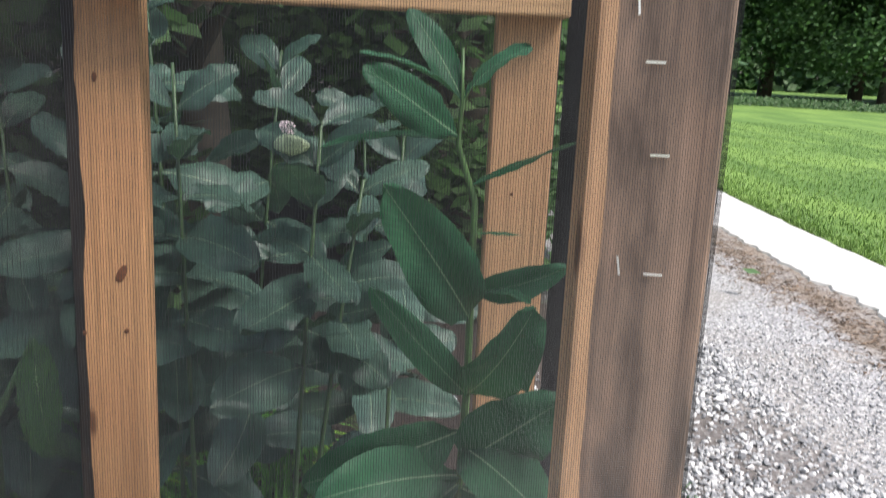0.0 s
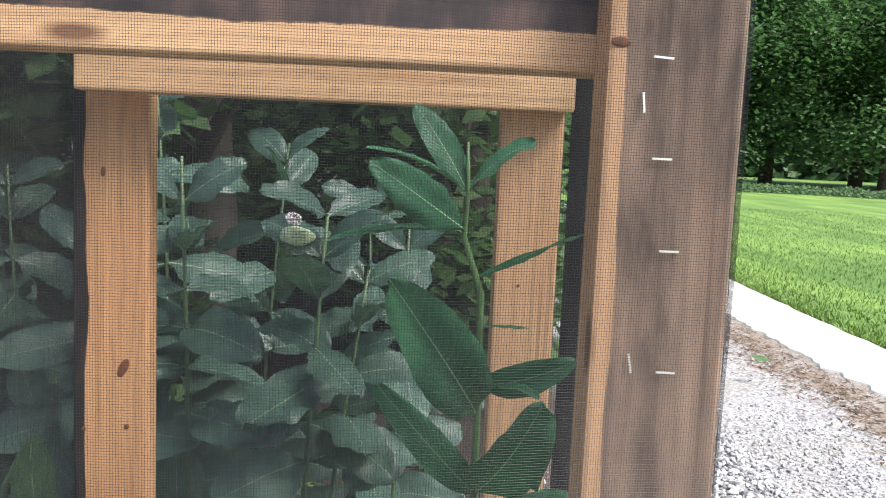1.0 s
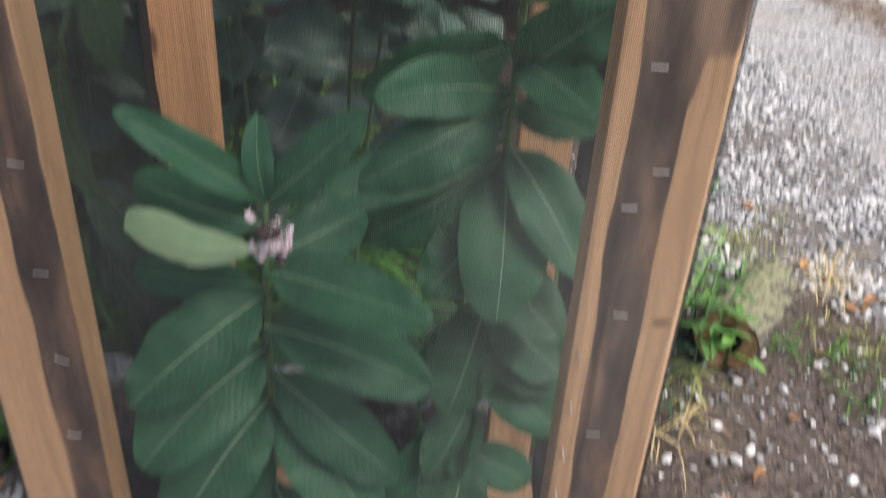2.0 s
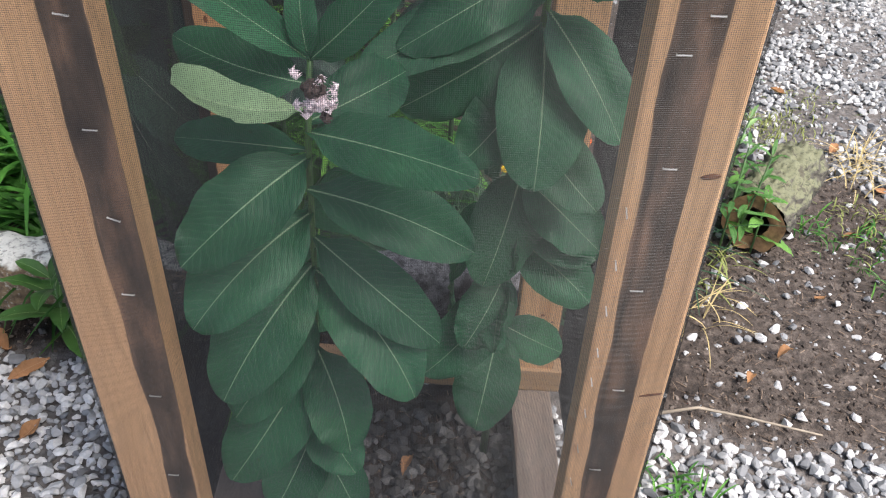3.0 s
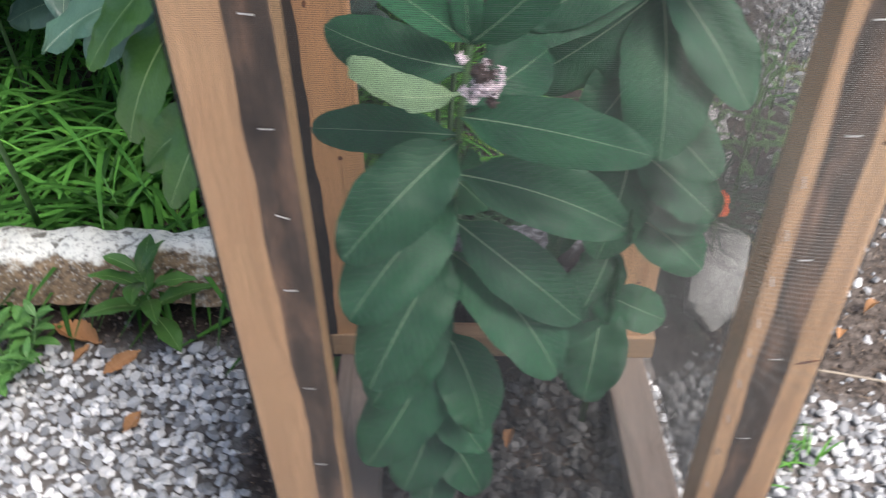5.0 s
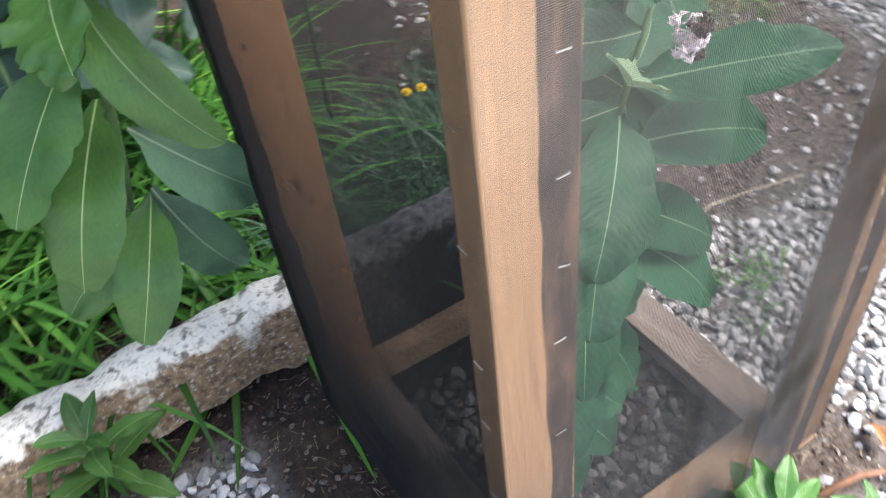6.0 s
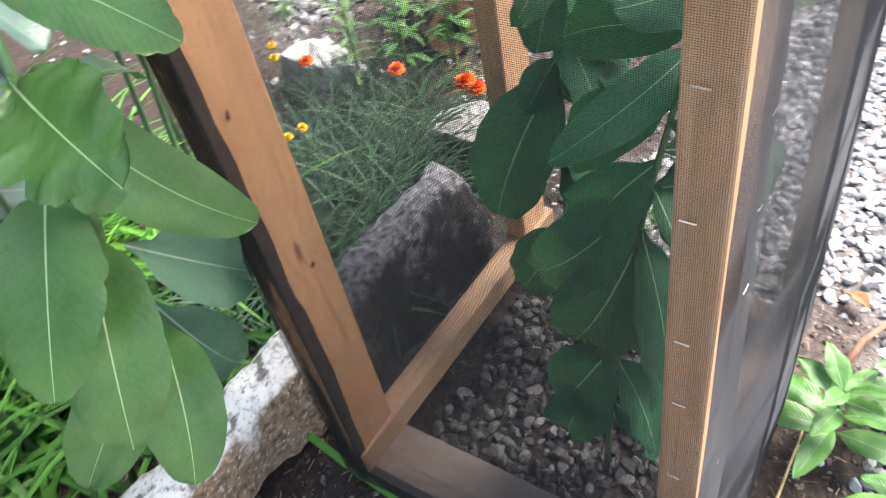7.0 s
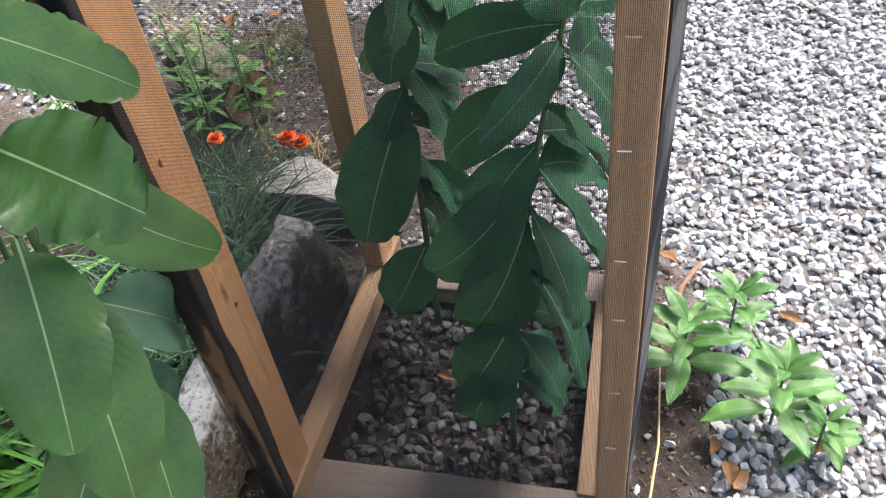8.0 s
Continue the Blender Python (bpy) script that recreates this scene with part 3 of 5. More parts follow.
M_LEAF = leaf_material("milkweed_leaf", (0.017, 0.077, 0.040), (0.034, 0.130, 0.066), (0.28, 0.42, 0.25), 0.46, lines=0.26)
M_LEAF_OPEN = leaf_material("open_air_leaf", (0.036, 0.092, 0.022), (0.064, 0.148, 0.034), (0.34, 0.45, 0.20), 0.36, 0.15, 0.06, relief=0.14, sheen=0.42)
M_LEAF_BLUE = leaf_material("bluish_leaf", (0.06, 0.135, 0.085), (0.10, 0.19, 0.125), (0.42, 0.5, 0.36), 0.34, lines=0.08, relief=0.14, sheen=0.5)
# border leaves: shade and bluish haze put into the green
M_LEAF_SHADE = leaf_material("shaded_border_leaf", (0.024, 0.056, 0.043), (0.062, 0.117, 0.090), (0.22, 0.29, 0.19), 0.42, sheen=0.4)
M_LEAF_MINT = leaf_material("pale_underside", (0.20, 0.33, 0.17), (0.32, 0.45, 0.28), (0.42, 0.54, 0.34), 0.5)
M_LEAF_PALE = leaf_material("young_leaf", (0.13, 0.25, 0.095), (0.22, 0.36, 0.15), (0.34, 0.46, 0.2))
M_LEAF_BRIGHT = leaf_material("weed_leaf", (0.05, 0.14, 0.032), (0.09, 0.215, 0.055), (0.26, 0.38, 0.18), sheen=0.4)
M_LEAF_YOUNG = leaf_material("fresh_sprout_leaf", (0.11, 0.27, 0.06), (0.18, 0.38, 0.09), (0.34, 0.52, 0.18), through=0.35)
M_GRASS = leaf_material("blade", (0.028, 0.095, 0.018), (0.064, 0.19, 0.034), (0.12, 0.29, 0.06), through=0.25, lines=0.0, tufts=True)
M_STEM = plain("green_stem", (0.075, 0.155, 0.05), 0.5, scale=60)
M_POD = plain("pale_pod", (0.50, 0.60, 0.36), 0.5, scale=90, vary=0.15)
# darker copy of the stem with the border's shade in its colour
M_STEM_DARK = plain("shaded_stem", (0.05, 0.10, 0.04), 0.5, scale=60)
M_PETAL = plain("pale_pink_floret", (0.80, 0.66, 0.70), 0.6, scale=300, vary=0.2)
M_FLORET_DARK = plain("faded_floret", (0.07, 0.045, 0.04), 0.8, scale=200)


def leaf_mesh(base, tip, width, hint, arch=0.10, fold=0.18, wave=0.06, rows=14, seed=0, blunt=0.46, chew=0.0, lead=0.92):
    """An oblong leaf from base to tip: short stalk, rounded blade, arched along its length and folded along its midrib."""
    base, tip = Vector(base), Vector(tip)
    axis = tip - base
    length = axis.length
    a = axis.normalized()
    n = Vector(hint) - a * a.dot(Vector(hint))
    if n.length < 0.05:
        n = Vector((a.z, 0.2, 1 - a.x))
        n -= a * a.dot(n)
    n.normalize()
    s = a.cross(n).normalized()
    cols = (-1, -0.75, -0.4, 0.0, 0.4, 0.75, 1)
    bend = 0.10 * noise.noise(Vector((seed, 1.7, 0.2)))
    twist = 0.5 * noise.noise(Vector((seed, 7.7, 2.2)))
    verts, uvs, faces = [], [], []
    stalk = 0.07
    for i in range(rows + 1):
        u = 1 - (1 - i / rows) ** 1.45
        if u <= stalk:
            w = 0.035 * width + 0.1 * width * (u / stalk) ** 2
        else:
            q = (u - stalk) / (1 - stalk)
            w = width / 2 * max(0.02, (math.sin(math.pi * min(1, q ** lead))) ** blunt)
        if i == rows:
            w = 0.012 * width
        if chew and u > 0.3:
            bite = noise.noise(Vector((u * 22 + seed, 3.0, 0)))
            w *= 1 - chew * max(0.0, bite + 0.1 * (u > 0.7))
        drop = arch * length * (4 * u * (1 - u))
        for c in cols:
            ripple = wave * width * (noise.noise(Vector((u * 4.5 + seed, c * 1.5, seed * 0.7))) + 0.7 * noise.noise(Vector((u * 11 + seed, c * 2.5, seed * 0.3)))) * abs(c)
            curl = -0.35 * w * max(0.0, abs(c) - 0.4) ** 2
            p = base + a * (u * length) + s * (c * w * (1 + 0.06 * noise.noise(Vector((u * 7 + seed, c * 3, 9)))) + bend * length * 4 * u * (1 - u)) + n * (drop + abs(c) * w * fold * 2 + ripple + curl + twist * u * c * w)
            verts.append(p)
            uvs.append((u, 0.5 + 0.5 * c * (w / (width / 2))))
    k = len(cols)
    for i in range(rows):
        for j in range(k - 1):
            faces.append((i * k + j, i * k + j + 1, (i + 1) * k + j + 1, (i + 1) * k + j))
    return verts, faces, uvs


def mesh_from(name, verts, faces, uvs, material, smooth=True):
    me = bpy.data.meshes.new(name)
    me.from_pydata([tuple(v) for v in verts], [], faces)
    lay = me.uv_layers.new(name="uv")
    idx = np.empty(len(me.loops), dtype=np.int32)
    me.loops.foreach_get("vertex_index", idx)
    lay.data.foreach_set("uv", np.array(uvs)[idx].astype(np.float32).ravel())
    me.polygons.foreach_set("use_smooth", [smooth] * len(faces))
    me.materials.append(material)
    return me


LEAF_COUNT = [0]


def leaf(plant, base, tip, width, hint, material=None, arch=None, fold=None, blunt=0.46, chew=0.0, lead=0.92):
    """One leaf as a part of its plant."""
    LEAF_COUNT[0] += 1
    k = LEAF_COUNT[0]
    r = random.Random(k)
    o = plant.location
    v, f, uv = leaf_mesh(Vector(base) - o, Vector(tip) - o, width, hint, arch if arch is not None else r.uniform(0.03, 0.12),
                         fold if fold is not None else r.uniform(0.02, 0.26), r.uniform(0.09, 0.20), seed=k * 1.37, blunt=blunt, chew=chew, lead=lead, rows=40 if chew else 18)
    ob = new("leaf", mesh_from("leaf", v, f, uv, material or M_LEAF))
    ob.parent = plant
    return ob


def tube_mesh(points, radii, sides=8):
    """A tapered round tube along points."""
    bm = bmesh.new()
    rings = []
    pts = [Vector(p) for p in points]
    for i, p in enumerate(pts):
        d = (pts[min(i + 1, len(pts) - 1)] - pts[max(i - 1, 0)]).normalized()
        x = d.orthogonal().normalized()
        y = d.cross(x)
        rings.append([bm.verts.new(p + (x * math.cos(t) + y * math.sin(t)) * radii[i]) for t in (2 * math.pi * k / sides for k in range(sides))])
    for a, b in zip(rings, rings[1:]):
        for k in range(sides):
            bm.faces.new((a[k], a[(k + 1) % sides], b[(k + 1) % sides], b[k]))
    bm.faces.new(rings[0][::-1])
    bm.faces.new(rings[-1])
    bmesh.ops.recalc_face_normals(bm, faces=bm.faces)
    return bm


def stem(plant, points, r0=0.006, r1=0.003, material=None):
    o = plant.location
    n = len(points)
    bm = tube_mesh([Vector(p) - o for p in points], [r0 + (r1 - r0) * i / (n - 1) for i in range(n)])
    return part("stem", bm, material or M_STEM, plant, smooth=True)


def umbel(plant, centre, radius, count, material, seed=1):
    """A drooping ball of small five-petalled florets on thin stalks."""
    r = random.Random(seed)
    o = plant.location
    bm = bmesh.new()
    c = Vector(centre) - o
    for _ in range(count):
        d = Vector((r.gauss(0, 1), r.gauss(0, 1) - 0.4, r.gauss(0, 1) - 0.3)).normalized()
        p = c + d * radius * r.uniform(0.75, 1.05)
        x = d.orthogonal().normalized()
        y = d.cross(x)
        hub = bm.verts.new(p + d * 0.003)
        ring = []
        for k in range(10):
            t = 2 * math.pi * k / 10 + r.uniform(-0.1, 0.1)
            q = (0.0055 if k % 2 == 0 else 0.0022) * r.uniform(0.8, 1.2)
            ring.append(bm.verts.new(p + (x * math.cos(t) + y * math.sin(t)) * q - d * (0.002 if k % 2 == 0 else 0)))
        for k in range(10):
            bm.faces.new((hub, ring[k], ring[(k + 1) % 10]))
        stalk = [bm.verts.new(c + x * 0.0006), bm.verts.new(c - x * 0.0006), bm.verts.new(p - x * 0.0006), bm.verts.new(p + x * 0.0006)]
        bm.faces.new(stalk)
    return part("flower_head", bm, material, plant)


# the flowering milkweed inside the cage
milkweed_a = thing("milkweed", "leafy common milkweed in pale pink flower, growing in gravel", "milkweed", "milkweeds in the cage", (0.18, 0.18, 0))
stem(milkweed_a, [(0.18, 0.18, -0.01), (0.183, 0.172, 0.15), (0.187, 0.165, 0.30), (0.203, 0.135, 0.556), (0.213, 0.10, 0.74), (0.222, 0.085, 0.83)], 0.005, 0.0026)
umbel(milkweed_a, (0.236, 0.056, 0.812), 0.015, 32, M_PETAL, 3)
umbel(milkweed_a, (0.224, 0.052, 0.806), 0.011, 15, M_PETAL, 4)
umbel(milkweed_a, (0.2145, 0.056, 0.832), 0.005, 4, M_PETAL, 6)
umbel(milkweed_a, (0.231, 0.044, 0.826), 0.009, 20, M_FLORET_DARK, 5)
umbel(milkweed_a, (0.240, 0.050, 0.795), 0.005, 8, M_FLORET_DARK, 7)
leaf(milkweed_a, (0.222, 0.085, 0.83), (0.117, 0.05, 0.922), 0.035, (0.1, -0.75, 0.65))
leaf(milkweed_a, (0.222, 0.085, 0.83), (0.218, 0.09, 0.909), 0.026, (0.1, -0.75, 0.65))
leaf(milkweed_a, (0.222, 0.085, 0.83), (0.309, 0.06, 0.925), 0.045, (0.1, -0.75, 0.65))
leaf(milkweed_a, (0.22, 0.089, 0.806), (0.097, 0.12, 0.832), 0.054, (0.1, -0.75, 0.65))
leaf(milkweed_a, (0.213, 0.101, 0.732), (0.066, 0.164, 0.704), 0.046, (0.1, -0.75, 0.65))
leaf(milkweed_a, (0.215, 0.096, 0.765), (0.299, 0.17, 0.783), 0.061, (0.1, -0.75, 0.65))
leaf(milkweed_a, (0.214, 0.098, 0.753), (0.367, 0.01, 0.765), 0.057, (0.1, -0.75, 0.65))
leaf(milkweed_a, (0.211, 0.090, 0.696), (0.372, 0.07, 0.643), 0.069, (0.1, -0.75, 0.65))
leaf(milkweed_a, (0.206, 0.123, 0.618), (0.343, 0.085, 0.506), 0.069, (0.1, -0.75, 0.65))
leaf(milkweed_a, (0.204, 0.133, 0.565), (0.318, 0.055, 0.452), 0.086, (0.1, -0.75, 0.65))
leaf(milkweed_a, (0.212, 0.103, 0.724), (0.106, 0.012, 0.658), 0.078, (0.1, -0.75, 0.65))
leaf(milkweed_a, (0.208, 0.117, 0.651), (0.105, 0.014, 0.58), 0.085, (0.1, -0.75, 0.65))
leaf(milkweed_a, (0.204, 0.132, 0.574), (0.116, 0.03, 0.463), 0.088, (0.1, -0.75, 0.65))
leaf(milkweed_a, (0.2, 0.141, 0.508), (0.112, 0.07, 0.391), 0.082, (0.1, -0.75, 0.65))
leaf(milkweed_a, (0.195, 0.149, 0.435), (0.241, 0.08, 0.325), 0.078, (0.1, -0.75, 0.65))
leaf(milkweed_a, (0.195, 0.15, 0.427), (0.098, 0.06, 0.288), 0.092, (0.1, -0.75, 0.65))
leaf(milkweed_a, (0.189, 0.161, 0.333), (0.243, 0.1, 0.258), 0.069, (0.1, -0.75, 0.65))
leaf(milkweed_a, (0.187, 0.166, 0.285), (0.137, 0.09, 0.19), 0.082, (0.1, -0.75, 0.65))
leaf(milkweed_a, (0.186, 0.168, 0.236), (0.243, 0.11, 0.156), 0.071, (0.1, -0.75, 0.65))
leaf(milkweed_a, (0.184, 0.171, 0.187), (0.166, 0.1, 0.113), 0.065, (0.1, -0.75, 0.65))
leaf(milkweed_a, (0.214, 0.099, 0.749), (0.27, 0.254, 0.675), 0.065, (-0.75, -0.15, 0.65))
leaf(milkweed_a, (0.209, 0.112, 0.675), (0.25, 0.251, 0.535), 0.073, (-0.75, -0.15, 0.65))
leaf(milkweed_a, (0.206, 0.126, 0.602), (0.21, 0.206, 0.462), 0.077, (-0.75, -0.15, 0.65))
leaf(milkweed_a, (0.204, 0.133, 0.565), (0.22, 0.284, 0.36), 0.088, (-0.75, -0.15, 0.65))
leaf(milkweed_a, (0.199, 0.143, 0.488), (0.2, 0.227, 0.269), 0.107, (-0.75, -0.15, 0.65))
leaf(milkweed_a, (0.188, 0.163, 0.317), (0.19, 0.25, 0.128), 0.103, (-0.75, -0.15, 0.65))
leaf(milkweed_a, (0.185, 0.169, 0.219), (0.18, 0.238, 0.06), 0.090, (-0.75, -0.15, 0.65))
leaf(milkweed_a, (0.215, 0.092, 0.780), (0.128, 0.008, 0.842), 0.052, (-0.1, -0.6, 0.8), M_LEAF_MINT, -0.08, 0.3, 0.34, 0.0, 1.9)

# the taller milkweed behind it, in bud
milkweed_b = thing("milkweed", "tall common milkweed with broad dark leaves", "milkweed", "milkweeds in the cage", (0.43, 0.36, 0))
stem(milkweed_b, [(0.43, 0.36, -0.01), (0.437, 0.355, 0.4), (0.45, 0.36, 0.7), (0.455, 0.36, 0.95), (0.451, 0.35, 1.158), (0.431, 0.35, 1.215), (0.432, 0.335, 1.26), (0.43, 0.335, 1.31)], 0.0065, 0.0015)
leaf(milkweed_b, (0.431, 0.347, 1.223), (0.336, 0.28, 1.288), 0.044, (0.1, -0.95, 0.2))
leaf(milkweed_b, (0.431, 0.35, 1.216), (0.297, 0.3, 1.21), 0.026, (0, -0.2, 1))
leaf(milkweed_b, (0.446, 0.35, 1.173), (0.55, 0.33, 1.224), 0.027, (0, -0.2, 1))
leaf(milkweed_b, (0.452, 0.352, 1.123), (0.499, 0.33, 1.127), 0.01, (0, -0.2, 1))
leaf(milkweed_b, (0.453, 0.355, 1.061), (0.541, 0.3, 1.102), 0.034, (0.1, -0.95, 0.2))
leaf(milkweed_b, (0.453, 0.355, 1.054), (0.505, 0.28, 1.07), 0.019, (0, -0.2, 1))
leaf(milkweed_b, (0.453, 0.356, 1.029), (0.359, 0.22, 1.188), 0.07, (0.1, -0.95, 0.2))
leaf(milkweed_b, (0.455, 0.36, 0.942), (0.502, 0.24, 1.077), 0.068, (0.1, -0.95, 0.2))
leaf(milkweed_b, (0.455, 0.36, 0.942), (0.351, 0.22, 1.096), 0.035, (0.1, -0.95, 0.2))
leaf(milkweed_b, (0.432, 0.335, 1.26), (0.498, 0.34, 1.314), 0.029, (0, -0.2, 1))
leaf(milkweed_b, (0.432, 0.335, 1.26), (0.376, 0.36, 1.346), 0.032, (0.1, -0.95, 0.2))
leaf(milkweed_b, (0.432, 0.335, 1.26), (0.331, 0.3, 1.3), 0.019, (0, -0.2, 1))
leaf(milkweed_b, (0.451, 0.36, 0.762), (0.446, 0.24, 0.606), 0.11, (0.1, -0.75, 0.65))
leaf(milkweed_b, (0.444, 0.358, 0.568), (0.399, 0.28, 0.427), 0.095, (0.1, -0.75, 0.65))
leaf(milkweed_b, (0.452, 0.36, 0.78), (0.542, 0.26, 0.661), 0.083, (0.1, -0.75, 0.65))
leaf(milkweed_b, (0.444, 0.358, 0.556), (0.55, 0.3, 0.477), 0.088, (0.1, -0.75, 0.65))
leaf(milkweed_b, (0.442, 0.357, 0.525), (0.55, 0.31, 0.455), 0.085, (0.1, -0.75, 0.65))
leaf(milkweed_b, (0.439, 0.356, 0.456), (0.55, 0.3, 0.387), 0.084, (0.1, -0.75, 0.65))
leaf(milkweed_b, (0.435, 0.356, 0.294), (0.536, 0.36, 0.233), 0.07, (0.1, -0.75, 0.65))
leaf(milkweed_b, (0.437, 0.355, 0.4), (0.379, 0.28, 0.311), 0.081, (0.1, -0.75, 0.65))
leaf(milkweed_b, (0.437, 0.355, 0.37), (0.322, 0.28, 0.255), 0.09, (0.1, -0.75, 0.65))
leaf(milkweed_b, (0.435, 0.356, 0.288), (0.404, 0.264, 0.158), 0.098, (0.1, -0.75, 0.65))
leaf(milkweed_b, (0.452, 0.36, 0.793), (0.245, 0.24, 0.746), 0.074, (0.1, -0.75, 0.65))
leaf(milkweed_b, (0.453, 0.36, 0.836), (0.285, 0.26, 0.764), 0.074, (0.1, -0.75, 0.65))
leaf(milkweed_b, (0.453, 0.36, 0.83), (0.543, 0.3, 0.82), 0.064, (0.1, -0.75, 0.65))
leaf(milkweed_b, (0.448, 0.359, 0.662), (0.4, 0.363, 0.548), 0.077, (-0.75, -0.15, 0.65))
leaf(milkweed_b, (0.442, 0.357, 0.518), (0.4, 0.388, 0.448), 0.054, (-0.75, -0.15, 0.65))
leaf(milkweed_b, (0.441, 0.357, 0.5), (0.37, 0.44, 0.259), 0.124, (-0.75, -0.15, 0.65))
leaf(milkweed_b, (0.434, 0.357, 0.207), (0.4, 0.431, 0.06), 0.103, (-0.75, -0.15, 0.65))
leaf(milkweed_b, (0.446, 0.358, 0.606), (0.5, 0.44, 0.504), 0.038, (-0.75, -0.15, 0.65))
leaf(milkweed_b, (0.441, 0.357, 0.494), (0.5, 0.44, 0.394), 0.029, (-0.75, -0.15, 0.65))
leaf(milkweed_b, (0.454, 0.36, 0.90), (0.28, 0.34, 0.84), 0.085, (0.1, -1, -0.1))
leaf(milkweed_b, (0.454, 0.36, 0.88), (0.53, 0.24, 0.86), 0.075, (0.1, -0.75, 0.65))
leaf(milkweed_b, (0.453, 0.36, 0.765), (0.285, 0.32, 0.665), 0.10, (0.05, -1, 0.15))
leaf(milkweed_b, (0.449, 0.36, 0.70), (0.36, 0.27, 0.62), 0.085, (0.1, -0.75, 0.65))
leaf(milkweed_b, (0.447, 0.36, 0.63), (0.53, 0.27, 0.56), 0.085, (0.1, -0.75, 0.65))
leaf(milkweed_b, (0.453, 0.36, 0.86), (0.545, 0.29, 0.965), 0.085, (0.1, -0.9, 0.4))
leaf(milkweed_b, (0.452, 0.36, 0.845), (0.30, 0.27, 0.86), 0.07, (0.1, -0.8, 0.6))
leaf(milkweed_b, (0.437, 0.355, 0.375), (0.42, 0.257, 0.327), 0.056, (-0.75, -0.15, 0.65))
leaf(milkweed_b, (0.441, 0.357, 0.5), (0.44, 0.282, 0.449), 0.043, (-0.75, -0.15, 0.65))


# ---- milkweed beside the cage, outside the screen ----
milkweed_c = thing("milkweed", "large milkweed with chewed broad green leaves beside the cage", "milkweed", "milkweeds beside the cage", (-0.20, 0.83, 0))
stem(milkweed_c, [(-0.20, 0.83, -0.01), (-0.18, 0.70, 0.3), (-0.145, 0.56, 0.56), (-0.13, 0.52, 0.68), (-0.126, 0.512, 0.83), (-0.09, 0.55, 0.925)], 0.007, 0.0045)
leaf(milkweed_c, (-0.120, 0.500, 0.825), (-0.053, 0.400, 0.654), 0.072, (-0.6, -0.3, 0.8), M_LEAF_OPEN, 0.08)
leaf(milkweed_c, (-0.125, 0.506, 0.65), (0.000, 0.536, 0.47), 0.085, (-0.26, -0.74, 0.59), M_LEAF_BLUE, 0.06)
leaf(milkweed_c, (-0.128, 0.515, 0.56), (-0.054, 0.575, 0.33), 0.085, (-0.3, -0.7, 0.6), M_LEAF_BLUE, 0.06)
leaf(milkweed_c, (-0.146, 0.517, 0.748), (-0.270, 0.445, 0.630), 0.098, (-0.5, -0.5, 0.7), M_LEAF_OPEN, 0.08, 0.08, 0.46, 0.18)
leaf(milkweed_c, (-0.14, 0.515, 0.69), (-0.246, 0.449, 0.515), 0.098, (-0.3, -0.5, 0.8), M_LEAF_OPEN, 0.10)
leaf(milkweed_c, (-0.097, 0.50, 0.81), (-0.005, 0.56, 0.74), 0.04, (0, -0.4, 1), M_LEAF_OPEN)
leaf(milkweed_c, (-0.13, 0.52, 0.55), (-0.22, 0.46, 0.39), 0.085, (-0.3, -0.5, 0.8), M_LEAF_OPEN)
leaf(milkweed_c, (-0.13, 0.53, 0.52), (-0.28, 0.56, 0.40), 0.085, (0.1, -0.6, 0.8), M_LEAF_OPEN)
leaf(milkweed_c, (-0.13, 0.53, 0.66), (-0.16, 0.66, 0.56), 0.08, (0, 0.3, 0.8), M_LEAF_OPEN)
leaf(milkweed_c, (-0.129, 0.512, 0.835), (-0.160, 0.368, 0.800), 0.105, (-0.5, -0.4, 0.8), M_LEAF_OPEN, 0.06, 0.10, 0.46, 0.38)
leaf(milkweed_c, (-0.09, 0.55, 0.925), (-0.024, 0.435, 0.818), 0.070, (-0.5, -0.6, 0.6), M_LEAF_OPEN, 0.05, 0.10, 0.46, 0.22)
milkweed_d = thing("milkweed", "milkweed with insect-bitten leaves beside the cage", "milkweed", "milkweeds beside the cage", (-0.66, 0.84, 0))
stem(milkweed_d, [(-0.66, 0.84, -0.01), (-0.58, 0.68, 0.4), (-0.455, 0.49, 0.77)], 0.007, 0.003)
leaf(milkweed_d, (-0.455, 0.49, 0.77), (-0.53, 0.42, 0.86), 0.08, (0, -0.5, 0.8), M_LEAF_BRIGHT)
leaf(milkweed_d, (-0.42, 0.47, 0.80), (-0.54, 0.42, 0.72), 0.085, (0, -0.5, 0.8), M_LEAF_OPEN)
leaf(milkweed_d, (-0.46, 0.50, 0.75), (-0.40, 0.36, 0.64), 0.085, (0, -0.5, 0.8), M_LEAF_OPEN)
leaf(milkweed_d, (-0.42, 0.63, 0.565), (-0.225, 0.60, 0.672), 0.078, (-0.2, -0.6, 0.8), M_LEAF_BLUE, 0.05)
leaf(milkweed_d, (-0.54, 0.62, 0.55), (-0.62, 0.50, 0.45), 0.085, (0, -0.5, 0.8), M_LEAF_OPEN)


